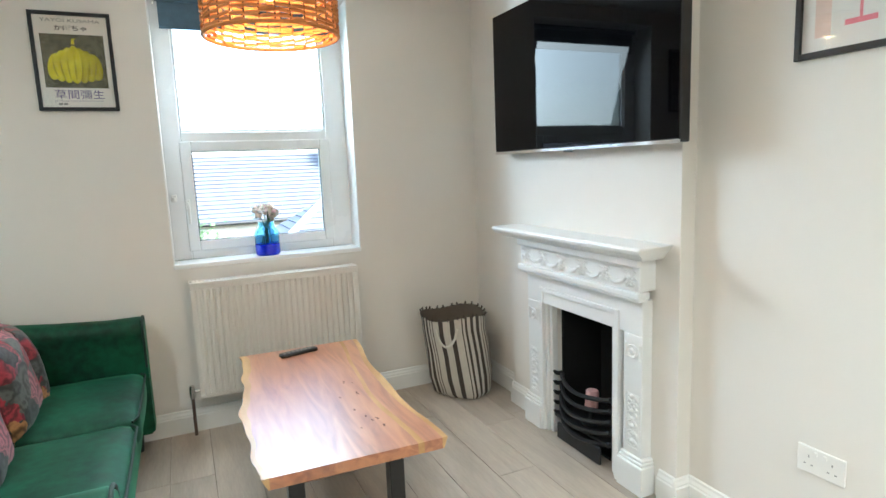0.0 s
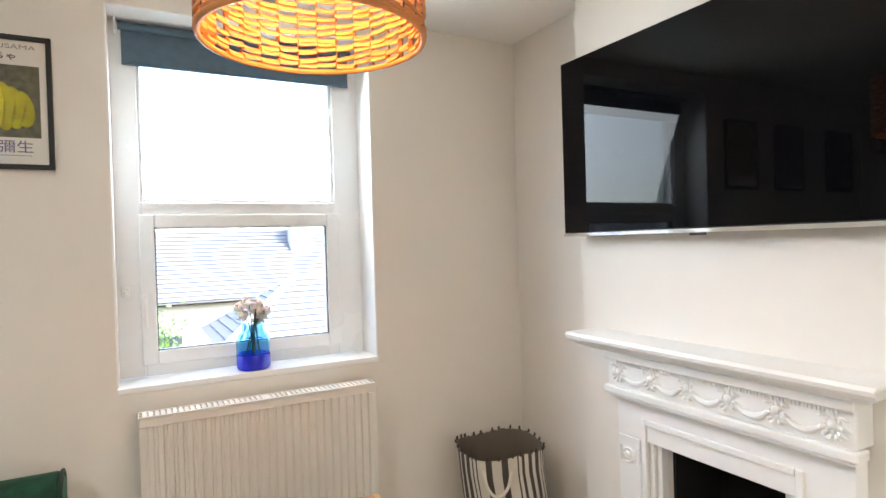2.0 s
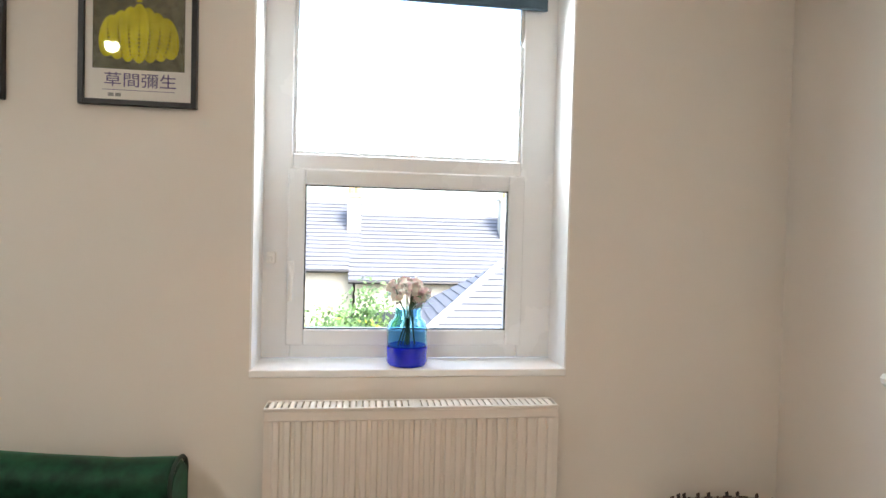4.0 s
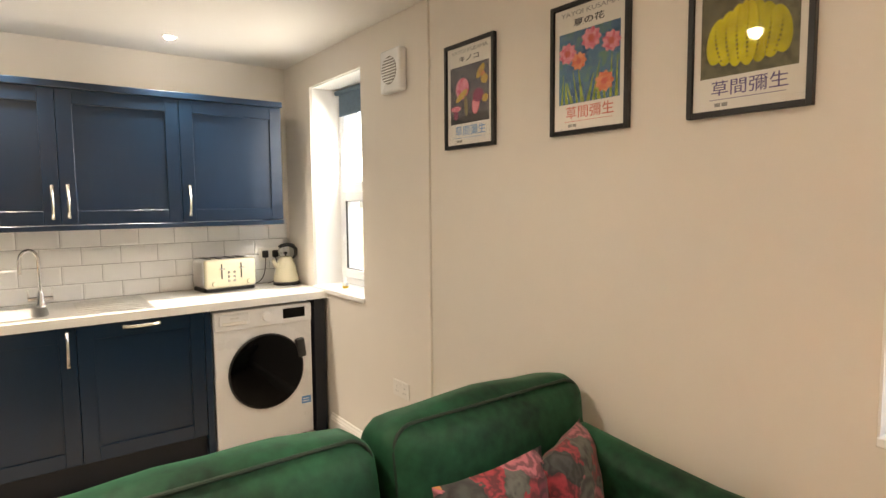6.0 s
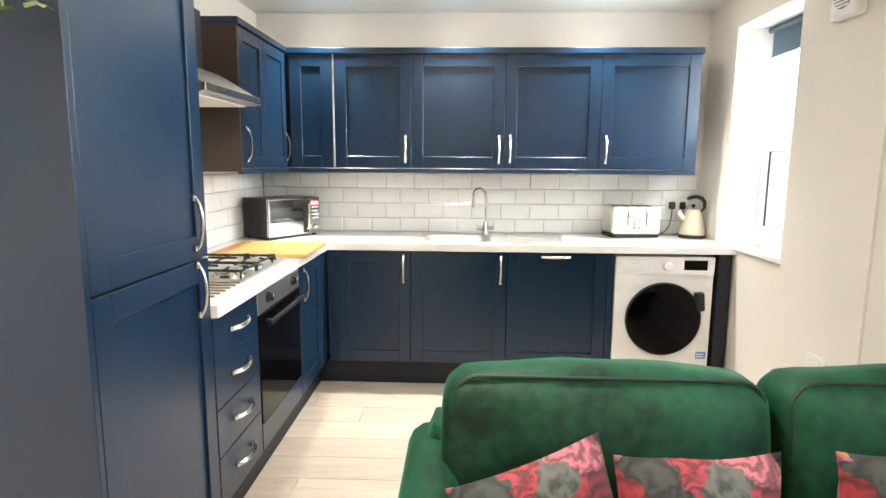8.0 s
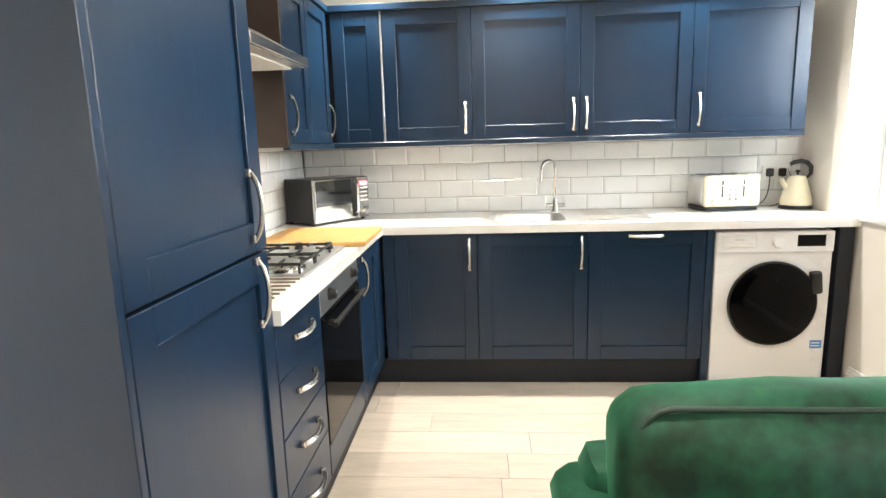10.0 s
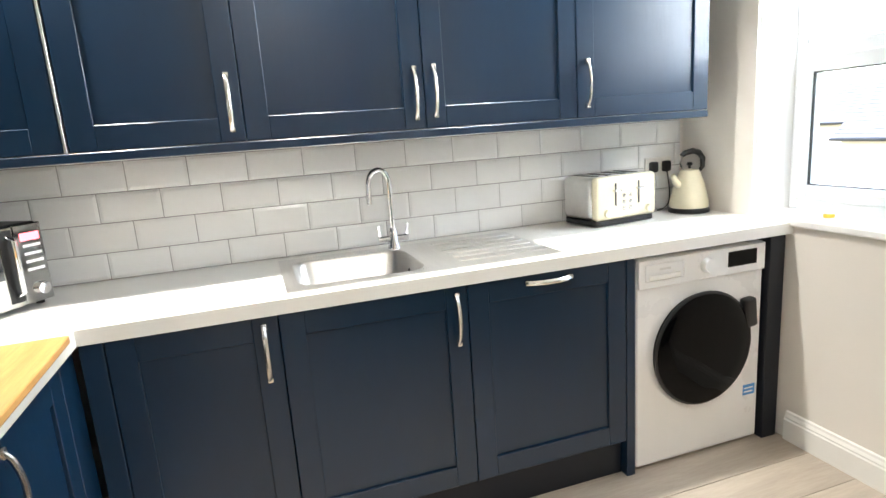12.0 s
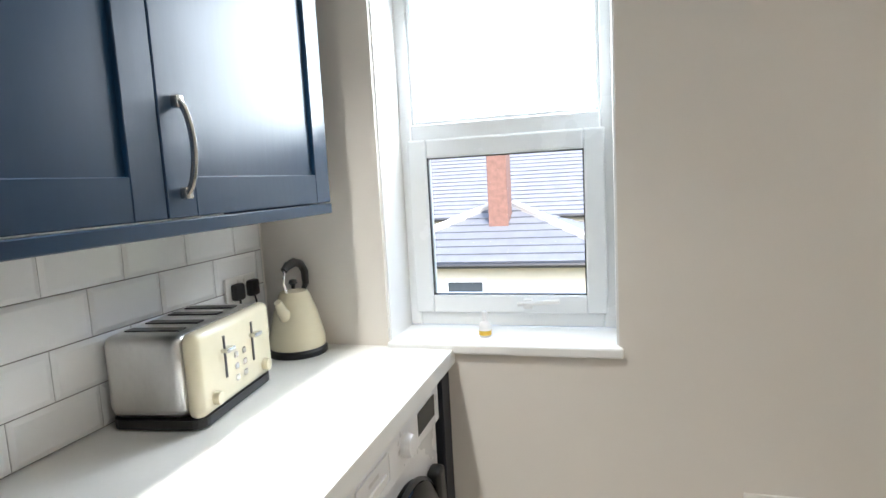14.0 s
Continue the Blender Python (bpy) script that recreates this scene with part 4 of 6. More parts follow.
M_FLORAL = floral()
M_HEART = two_tone("red_heartwood", [(0.3, (0.27, 0.085, 0.032)), (0.5, (0.42, 0.155, 0.06)), (0.7, (0.52, 0.22, 0.09))], 3.2, 0.36, stretch=(7, 0.8, 7), distortion=0.8)
for _n in ("Coat Weight", "Specular IOR Level"):
    M_HEART.node_tree.nodes["Principled BSDF"].inputs[_n].default_value = 0.9
M_HEART.node_tree.nodes["Principled BSDF"].inputs["Coat Roughness"].default_value = 0.3
M_SAP = two_tone("pale_sapwood", [(0.3, (0.44, 0.26, 0.11)), (0.7, (0.60, 0.40, 0.19))], 4, 0.3, stretch=(5, 1, 5))
M_KNOT = material("dark_wood_knot", (0.12, 0.035, 0.016), 0.35)
M_STRIPE = material("dark_canvas_stripe", (0.070, 0.055, 0.048), 0.9, bump=0.2, bump_scale=300)
M_CANVAS = material("cream_canvas", (0.60, 0.55, 0.47), 0.9, bump=0.2, bump_scale=300)
M_LINING = material("brown_lining", (0.14, 0.115, 0.09), 0.9, bump=0.2, bump_scale=120)
M_ROPE = material("cream_rope", (0.68, 0.63, 0.54), 0.85, bump=0.5, bump_scale=200)
M_SURROUND = material("white_painted_iron", (0.80, 0.80, 0.79), 0.32, vary=0.015, scale=6)
M_RATTAN = material("orange_rattan", (0.62, 0.24, 0.055), 0.55, vary=0.15, scale=30)
M_RATTAN_DK = material("dark_rattan_binding", (0.13, 0.05, 0.02), 0.6)
M_RADI = material("radiator_enamel", (0.72, 0.69, 0.64), 0.4, vary=0.02)
M_COPPER = material("painted_dark_pipe", (0.11, 0.07, 0.05), 0.5)
M_SOOT = material("sooty_iron", (0.006, 0.006, 0.006), 0.8, bump=0.4, bump_scale=60)
M_PAPER = material("poster_paper", (0.74, 0.71, 0.66), 0.6, vary=0.02)
M_INK = material("dark_print", (0.03, 0.03, 0.035), 0.6)


def softbox(lo, hi, r, bulge=(0, 0, 0), cuts=9, wobble=0.0, seed=0, bm=None):
    """Upholstered block with rounded edges and swollen faces."""
    out = bm or bmesh.new()
    bm = bmesh.new()
    bmesh.ops.create_cube(bm, size=2)
    bmesh.ops.subdivide_edges(bm, edges=bm.edges[:], cuts=cuts, use_grid_fill=True)
    c = (Vector(lo) + Vector(hi)) / 2
    h = (Vector(hi) - Vector(lo)) / 2
    for v in bm.verts:
        q = v.co.copy()
        # gather vertices near the edges, where the rounding is
        q = Vector([math.copysign(abs(k) ** 0.75, k) for k in q])
        p = Vector([q[i] * h[i] for i in range(3)])
        inner = Vector([max(-(h[i] - r), min(h[i] - r, p[i])) for i in range(3)])
        d = p - inner
        if d.length > 1e-6:
            p = inner + d.normalized() * r
        for i in range(3):
            if bulge[i]:
                j, k = (i + 1) % 3, (i + 2) % 3
                p[i] += q[i] * bulge[i] * (1 - q[j] ** 2) * (1 - q[k] ** 2)
        if wobble:
            p += noise.noise_vector((p + Vector((seed, seed * 2, 0))) * 5) * wobble
        v.co = c + p
    m = {v: out.verts.new(v.co) for v in bm.verts}
    for f in bm.faces:
        out.faces.new([m[v] for v in f.verts])
    bm.free()
    return out


# sofa: back to the kitchen, facing the fireplace
so = thing("sofa", (2.9, -0.95, 0), "two-seat green velvet sofa with piped edges", "sofa")
SY0, SY1 = -1.79, -0.05
part("base", softbox((2.50, SY0 + 0.05, 0.10), (3.31, SY1 - 0.05, 0.315), 0.03), M_VELVET, so, smooth=True)
part("back_frame", softbox((2.44, SY0 + 0.06, 0.10), (2.62, SY1 - 0.05, 0.71), 0.06, cuts=7), M_VELVET, so, smooth=True)


def sofa_arm(y0, y1, top):
    """Arm with a rolled top that sinks a little towards the front."""
    bm = bmesh.new()
    ym, w = (y0 + y1) / 2, (y1 - y0) / 2
    prof = [(y0 + 0.02, 0.10), (y0 + 0.01, 0.45)]
    for i in range(9):
        a = math.pi * (1.12 - 1.24 * i / 8)
        prof.append((ym + w * math.cos(a), top - w * 0.35 + (w * 0.75) * math.sin(a)))
    prof += [(y1 - 0.01, 0.45), (y1 - 0.02, 0.10)]
    rings = []
    for x, dz, s in ((2.47, 0.045, 0.96), (2.50, 0.05, 1), (2.75, 0.04, 1), (3.0, 0.015, 1), (3.2, 0.0, 1), (3.345, 0.0, 1), (3.362, 0.0, 0.94)):
        rings.append([bm.verts.new((x, ym + (y - ym) * s, z * s + (1 - s) * 0.35 + dz * min(1, max(0, (z - 0.3) / 0.3)))) for y, z in prof])
    for a, b in zip(rings, rings[1:]):
        for i in range(len(prof)):
            j = (i + 1) % len(prof)
            bm.faces.new((a[i], a[j], b[j], b[i]))
    bm.faces.new(rings[0])
    bm.faces.new(rings[-1])
    arm = part("arm", bm, M_VELVET, so, smooth=True)
    part("piping", tube([(3.357, y, z) for y, z in prof[1:-1]], 0.006, 8), M_PIPING, arm, "dark piping", True)
    return arm


sofa_arm(-0.20, SY1, 0.662)
sofa_arm(SY0, -1.63, 0.575)
for y0, y1 in ((-0.835, -0.205), (-1.625, -0.845)):
    s = part("seat_cushion", softbox((2.70, y0, 0.30), (3.345, y1, 0.445), 0.045, (0.012, 0, 0.02), wobble=0.004, seed=y0), M_VELVET, so, smooth=True)
    part("piping", tube([(3.33, y0 + 0.01, 0.428), (3.35, y0 + 0.05, 0.432), (3.352, (y0 + y1) / 2, 0.434), (3.35, y1 - 0.05, 0.432), (3.33, y1 - 0.01, 0.428)], 0.005, 8), M_PIPING, s, "dark piping", True)
for k, (y0, y1) in enumerate(((-0.845, -0.045), (-1.685, -0.855))):
    tilt = Matrix.Translation((2.665, 0, 0.405)) @ pose(0, 0, 0, 0, -9, 0)
    bm = softbox((-0.10, y0, 0.0), (0.115, y1, 0.458), 0.075, (0.035, 0, 0.03), 11, 0.010, k * 3.1)
    s = part("back_cushion", moved(bm, tilt), M_VELVET, so, smooth=True)
    yy0, yy1 = y0 + 0.028, y1 - 0.028
    ring = []
    for u, v in rounded_rect(yy1 - yy0, 0.41, 0.06, 4):
        ring.append((0.088 + 0.012 * (1 - abs(u) / 0.45), (yy0 + yy1) / 2 + u, 0.24 + v + 0.022 * max(0, v / 0.24) * (1 - (u / 0.42) ** 2)))
    part("piping", moved(tube(ring, 0.0055, 8, closed=True), tilt), M_PIPING, s, "dark piping", True)
for x in (2.52, 3.28):
    for y in (SY0 + 0.08, SY1 - 0.08):
        part("foot", lathe([(0.018, 0), (0.026, 0.102)], 14, (x, y, 0)), M_BLACK, so)


def pillow(at, rx, ry, rz, size, label, seed, spin=0):
    """Square scatter cushion with pinched corners."""
    bm = bmesh.new()
    n = 14
    grid = {}
    for s in (-1, 1):
        for i in range(n + 1):
            for j in range(n + 1):
                u, v = -1 + 2 * i / n, -1 + 2 * j / n
                edge = i in (0, n) or j in (0, n)
                if edge and s == 1:
                    grid[s, i, j] = grid[-1, i, j]
                    continue
                pinch = 1 - 0.07 * (1 - u * u) * (v * v) - 0.07 * (1 - v * v) * (u * u)
                th = 0.42 * ((1 - u ** 4) * (1 - v ** 4)) ** 0.6
                p = Vector((u * pinch, v * pinch, s * th * 0.85))
                p += noise.noise_vector(p * 2.2 + Vector((seed, 0, seed))) * (0.05 if not edge else 0.02)
                grid[s, i, j] = bm.verts.new(p * size / 2)
        for i in range(n):
            for j in range(n):
                bm.faces.new((grid[s, i, j], grid[s, i + 1, j], grid[s, i + 1, j + 1], grid[s, i, j + 1]))
    ob = single("scatter_cushion", bm, M_FLORAL, label, "cushion", smooth=True, group="floral scatter cushions")
    ob.matrix_world = pose(*at, rx, ry, rz) @ pose(0, 0, 0, 0, 0, spin)
    ORIGIN[ob] = Vector(at)
    return ob


pillow((2.88, -0.31, 0.592), 0, 78, 24, 0.365, "floral velvet scatter cushion leaning in the sofa's far corner", 1)
pillow((2.915, -0.64, 0.602), 0, 80, 2, 0.385, "red and orange floral scatter cushion leaning on the sofa back", 5)
pillow((2.92, -1.115, 0.592), 0, 77, 4, 0.375, "red and grey floral scatter cushion leaning on the sofa", 9)
pillow((2.935, -1.445, 0.590), 0, 76, 16, 0.37, "pink and grey floral scatter cushion by the near arm", 14, 13)

# coffee table with a live edge
tb = thing("coffee_table", (4.02, -1.03, 0), "live-edge red wood coffee table on black steel legs", "table")


def table_x(s, y):
    """Line across the slab: s from 0 at the bark edge to 1 at the far edge."""
    f = (y + 0.365) / -1.25
    left = 3.765 - 0.060 * f + 0.016 * math.sin(7 * f + 0.4) + 0.007 * math.sin(19 * f) + 0.004 * math.sin(41 * f)
    right = 4.366 - 0.050 * f + 0.035 * math.sin(math.pi * f) * -1 + 0.006 * math.sin(15 * f)
    w = 0.0 if s in (0, 1) else 0.008 * math.sin(5 * f + 9 * s) + 0.004 * math.sin(13 * f + 4 * s)
    return left + (right - left) * s + w


N = 48
ys = [-0.365 - 1.25 * i / N for i in range(N + 1)]
strips = [(0.0, 0.045, M_SAP), (0.045, 0.83, M_HEART), (0.83, 0.862, M_SAP), (0.862, 0.962, M_HEART), (0.962, 1.0, M_SAP)]
for s0, s1, mat in strips:
    bm = bmesh.new()
    rows = []
    for y in ys:
        a, b = table_x(s0, y), table_x(s1, y)
        ya, yb = y + 0.03 * (s0 - 0.5) * -0.6, y + 0.03 * (s1 - 0.5) * -0.6
        cut = 0.018 if s0 == 0 else 0.0
        rows.append([bm.verts.new(p) for p in ((a, ya, 0.475), (b, yb, 0.475), (b - (0.014 if s1 == 1 else 0), yb, 0.437), (a + cut, ya, 0.437))])
    for p, q in zip(rows, rows[1:]):
        for i in range(4):
            bm.faces.new((p[i], p[(i + 1) % 4], q[(i + 1) % 4], q[i]))
    bm.faces.new(rows[0])
    bm.faces.new(rows[-1])
    part("board", bm, mat, tb, "pale sapwood" if mat is M_SAP else "reddish heartwood")
krng = random.Random(3)
for k in range(12):
    y = krng.uniform(-1.45, -0.95)
    x = table_x(krng.uniform(0.62, 0.78), y)
    part("knot", moved(lathe([(1, 0), (0.001, 0.02)], 12), Matrix.Translation((x, y, 0.4752)) @ pose(0, 0, 0, 0, 0, krng.uniform(60, 110)) @ Matrix.Diagonal((krng.uniform(0.004, 0.012), krng.uniform(0.002, 0.005), 0.02, 1))), M_KNOT, tb)
for y in (-0.50, -1.545):
    bm = bmesh.new()
    for x in (3.80, 4.13):
        box(bm, (x, y - 0.025, 0), (x + 0.05, y + 0.025, 0.437), 0.002)
    box(bm, (3.85, y - 0.025, 0.41), (4.13, y + 0.025, 0.437), 0.002)
    box(bm, (3.85, y - 0.025, 0), (4.13, y + 0.025, 0.02), 0.002)
    part("leg_frame", bm, M_BLACK, tb, "black square-tube leg frame")

rm = thing("remote_control", (4.02, -0.47, 0.475), "black remote control lying on the coffee table", "remote")
rmx = pose(4.045, -0.465, 0.4755, 0, 0, 12)
part("body", moved(boxes([((-0.095, -0.022, 0), (0.095, 0.022, 0.018))], 0.007, 3), rmx), M_BLACK, rm, smooth=True)
for i in range(7):
    for j in (-0.012, 0, 0.012):
        part("button", moved(boxes([((-0.08 + 0.022 * i, j - 0.004, 0.0175), (-0.068 + 0.022 * i, j + 0.004, 0.0195))], 0.001), rmx), M_GROUT, rm)

# radiator
ra = thing("radiator", (4.03, -0.06, 0.2), "white panel radiator under the window", "radiator")
RX0, RX1, RZ0, RZ1 = 3.585, 4.472, 0.205, 0.822
bm = bmesh.new()
n, pr = 27, []
pitch = (RX1 - RX0 - 0.03) / n
for k in range(n):
    x = RX0 + 0.015 + pitch * k
    for f, y in ((0, -0.108), (0.30, -0.108), (0.42, -0.118), (0.88, -0.118)):
        pr.append((x + pitch * f, y))
pr = [(RX0, -0.112)] + pr + [(RX1, -0.112), (RX1, -0.104), (RX0, -0.104)]
lo = [bm.verts.new((x, y, RZ0 + 0.02)) for x, y in pr]
hi = [bm.verts.new((x, y, RZ1 - 0.035)) for x, y in pr]
for i in range(len(pr)):
    j = (i + 1) % len(pr)
    bm.faces.new((lo[i], lo[j], hi[j], hi[i]))
bm.faces.new(lo)
bm.faces.new(hi)
box(bm, (RX0, -0.114, RZ1 - 0.036), (RX1, -0.102, RZ1 - 0.004), 0.003)
box(bm, (RX0, -0.114, RZ0), (RX1, -0.102, RZ0 + 0.022), 0.003)
part("front_panel", bm, M_RADI, ra)
part("rear_panel", boxes([((RX0, -0.045, RZ0), (RX1, -0.035, RZ1 - 0.004))], 0.003), M_RADI, ra)
part("side_panel", boxes([((RX0 - 0.002, -0.112, RZ0 + 0.01), (RX0 + 0.001, -0.036, RZ1))]), M_RADI, ra)
part("side_panel", boxes([((RX1 - 0.001, -0.112, RZ0 + 0.01), (RX1 + 0.002, -0.036, RZ1))]), M_RADI, ra)
gr = part("top_grille", boxes([((RX0, -0.117, RZ1 - 0.004), (RX1, -0.108, RZ1 + 0.004)), ((RX0, -0.042, RZ1 - 0.004), (RX1, -0.033, RZ1 + 0.004)),
                               ((4.02, -0.108, RZ1 - 0.003), (4.045, -0.042, RZ1 + 0.003))], 0.001), M_RADI, ra)
for k in range(44):
    x = RX0 + 0.012 + (RX1 - RX0 - 0.02) * k / 44
    part("grille_bar", boxes([((x, -0.108, RZ1 - 0.003), (x + 0.014, -0.042, RZ1 + 0.002))]), M_RADI, gr)
bm = tube([(RX0 - 0.002, -0.075, RZ0 + 0.04), (RX0 - 0.035, -0.075, RZ0 + 0.04)], 0.008, 10)
lathe([(0.014, RZ0 - 0.0), (0.016, RZ0 + 0.03), (0.013, RZ0 + 0.07), (0.001, RZ0 + 0.072)], 14, (RX0 - 0.04, -0.075, 0), bm)
part("valve", bm, M_NICKEL, ra, smooth=True)
part("pipe", tube([(RX0 - 0.04, -0.075, 0), (RX0 - 0.04, -0.075, RZ0 + 0.01)], 0.0085, 10), M_COPPER, ra, "dark pipe", True)
bm = tube([(RX1 + 0.002, -0.075, RZ0 + 0.04), (RX1 + 0.03, -0.075, RZ0 + 0.04)], 0.008, 10)
tube([(RX1 + 0.03, -0.075, 0), (RX1 + 0.03, -0.075, RZ0 + 0.06)], 0.0085, 10, bm)
part("pipe", bm, M_RADI, ra, smooth=True)

# vase with flowers on the sill
VX, VY, VZ = 4.01, 0.07, W1[2] + 0.001
va = thing("vase", (VX, VY, VZ), "blue glass vase with cut flowers on the window sill", "vase")
M_BLUEGLASS = clear("pale_blue_glass", (0.45, 0.78, 0.98), 1.2)
part("glass", lathe([(0.060, 0), (0.066, 0.01), (0.067, 0.12), (0.060, 0.14), (0.045, 0.155), (0.043, 0.175), (0.046, 0.185), (0.043, 0.185), (0.040, 0.175), (0.042, 0.155), (0.057, 0.138), (0.063, 0.118), (0.063, 0.066)], 36, (VX, VY, VZ)), M_BLUEGLASS, va, smooth=True)
part("blue_base", lathe([(0.0605, 0.001), (0.0675, 0.012), (0.0675, 0.062), (0.055, 0.064), (0.001, 0.064)], 36, (VX, VY, VZ)), material("deep_blue_glass", (0.008, 0.02, 0.75), 0.12, coat=0.5), va, "deep cobalt blue base", True)
M_STEM = material("dark_stem", (0.06, 0.12, 0.05), 0.6)
M_PETAL = two_tone("pink_cream_petals", [(0.35, (0.80, 0.50, 0.53)), (0.5, (0.82, 0.74, 0.64)), (0.65, (0.86, 0.84, 0.76))], 30)
M_LEAF = material("green_leaf", (0.10, 0.20, 0.05), 0.5, spread=(0.03, 0.09, 0.02), scale=20)
frng = random.Random(21)
for k in range(11):
    a = frng.uniform(0, 6.28)
    r = frng.uniform(0.015, 0.075)
    top = Vector((VX + r * math.cos(a), VY + r * math.sin(a) * 0.6, VZ + frng.uniform(0.20, 0.265)))
    base = Vector((VX + frng.uniform(-0.03, 0.03), VY + frng.uniform(-0.02, 0.02), VZ + 0.066))
    neck = Vector((VX + 0.3 * (top.x - VX), VY + 0.3 * (top.y - VY), VZ + 0.178))
    fl = part("stem", tube([base, neck, top], 0.0022, 6), M_STEM, va)
    bm = bmesh.new()
    for q in range(26):
        d = Vector((frng.gauss(0, 1), frng.gauss(0, 1), frng.gauss(0.3, 0.7))).normalized()
        s = d.orthogonal().normalized() * frng.uniform(0.008, 0.014)
        s2 = d.cross(s)
        c = top + d * frng.uniform(0.008, 0.03)
        vs = [bm.verts.new(p) for p in (c - s, c + d * 0.006 + s2, c + s, c + d * 0.003 - s2)]
        bm.faces.new(vs)
    part("blossom", bm, M_PETAL, fl, "small pink and cream petals")
bm = bmesh.new()
for k in range(26):
    a = frng.uniform(0, 6.28)
    c = Vector((VX + 0.05 * math.cos(a), VY + 0.03 * math.sin(a), VZ + frng.uniform(0.18, 0.235)))
    d = Vector((math.cos(a), math.sin(a), frng.uniform(-0.2, 0.6))).normalized()
    s = d.cross(Vector((0, 0, 1))).normalized() * 0.009
    vs = [bm.verts.new(p) for p in (c, c + d * 0.02 + s, c + d * 0.045, c + d * 0.02 - s)]
    bm.faces.new(vs)
part("foliage", bm, M_LEAF, va)

# striped laundry basket
ba = thing("laundry_basket", (5.0, -0.29, 0), "striped canvas laundry basket with rope handles", "basket")
BX, BY = 5.005, -0.24
bm = bmesh.new()
SEG = 180
brng = random.Random(12)
dark = set()
k = 0
while k < SEG:
    k += brng.choice((2, 2, 3, 6))
    w = brng.choice((1, 2, 3, 4))
    dark.update(range(k, k + w))
    k += w
rings = []
for r, z in ((0.17, 0.003), (0.195, 0.03), (0.205, 0.13), (0.198, 0.28), (0.192, 0.42), (0.194, 0.50)):
    ring, k = [], min(1, z / 0.45)
    cx, cy = 5.075 + (BX - 5.075) * k, -0.235 + (BY + 0.235) * k
    for i in range(SEG):
        a = 2 * math.pi * i / SEG
        q = 1.35 + 0.65 * k
        d = r / (abs(math.cos(a)) ** q + abs(math.sin(a)) ** q) ** (1 / q)
        d *= 1 + 0.10 * (1 - k * k) * noise.noise(Vector((math.cos(a) * 1.7, math.sin(a) * 1.7, z * 5)))
        ring.append(bm.verts.new((cx + d * math.cos(a), cy + d * math.sin(a), z + (0.012 * math.sin(3 * a) if z > 0.4 else 0))))
    rings.append(ring)
for a, b in zip(rings, rings[1:]):
    for i in range(SEG):
        bm.faces.new((a[i], a[(i + 1) % SEG], b[(i + 1) % SEG], b[i])).material_index = 1 if i in dark else 0
bm.faces.new(rings[0])
part("body", bm, [M_CANVAS, M_STRIPE], ba, "cream canvas with dark stripes", True)
bm = bmesh.new()
top = [Vector(v) for v in [(BX + 0.192 * math.cos(2 * math.pi * i / 48), BY + 0.190 * math.sin(2 * math.pi * i / 48), 0) for i in range(48)]]
inner = []
for s, z in ((0.995, 0.497), (0.95, 0.48), (0.84, 0.30), (0.78, 0.16)):
    inner.append([bm.verts.new((BX + (p.x - BX) * s, BY + (p.y - BY) * s, z + (0.012 * math.sin(6 * math.pi * i / 48) if z > 0.4 else 0.02 * math.sin(i)))) for i, p in enumerate(top)])
for a, b in zip(inner, inner[1:]):
    for i in range(48):
        bm.faces.new((a[i], a[(i + 1) % 48], b[(i + 1) % 48], b[i]))
bm.faces.new(inner[-1])
part("lining", bm, M_LINING, ba, "brown lining", True)
bm = bmesh.new()
for i in range(26):
    a = 2 * math.pi * (i + brng.uniform(-0.25, 0.25)) / 26
    z = 0.497 + 0.012 * math.sin(3 * a)
    px, py = BX + 0.193 * math.cos(a), BY + 0.193 * math.sin(a)
    tube([(px, py, z), (px + 0.004 * math.cos(a), py + 0.004 * math.sin(a), z + 0.010), (px + 0.002, py, z + 0.017)], [0.005, 0.006, 0.002], 6, bm)
tagged(part("rim_fringe", bm, M_STRIPE, ba, "dark tufts along the rim"), kind="stuff")
for ang in (235, 55):
    ca, sa = math.cos(radians(ang)), math.sin(radians(ang))
    tx, ty = -sa, ca
    pts = []
    for i in range(11):
        s = -1 + 0.2 * i
        out = 0.200 + 0.022 * (1 - s * s)
        pts.append((BX + ca * out + tx * 0.06 * s, BY + 0.93 * (sa * out + ty * 0.06 * s), 0.45 - 0.10 * (1 - s * s) ** 0.6))
    part("handle", tube(pts, 0.007, 8), M_ROPE, ba, "cream rope handle", True)

# television
tv = thing("television", (5.2, -1.178, 1.4), "large black flat television on a wall bracket", "television")
part("casing", boxes([((5.158, -1.80, 1.420), (5.205, -0.545, 2.124))], 0.006, 2), M_BLACK, tv)
part("screen", boxes([((5.152, -1.795, 1.434), (5.1575, -0.55, 2.120))]), M_BLKGLASS, tv, "glossy black screen")
part("bottom_trim", boxes([((5.150, -1.80, 1.417), (5.160, -0.545, 1.430))], 0.001), M_CHROME, tv, "thin bright lower edge")
part("brand_mark", boxes([((5.149, -1.21, 1.408), (5.155, -1.15, 1.416))], 0.001), M_BLACK, tv)
part("bracket", boxes([((5.205, -1.33, 1.6), (5.2395, -1.03, 1.95))]), M_BLACK, tv)

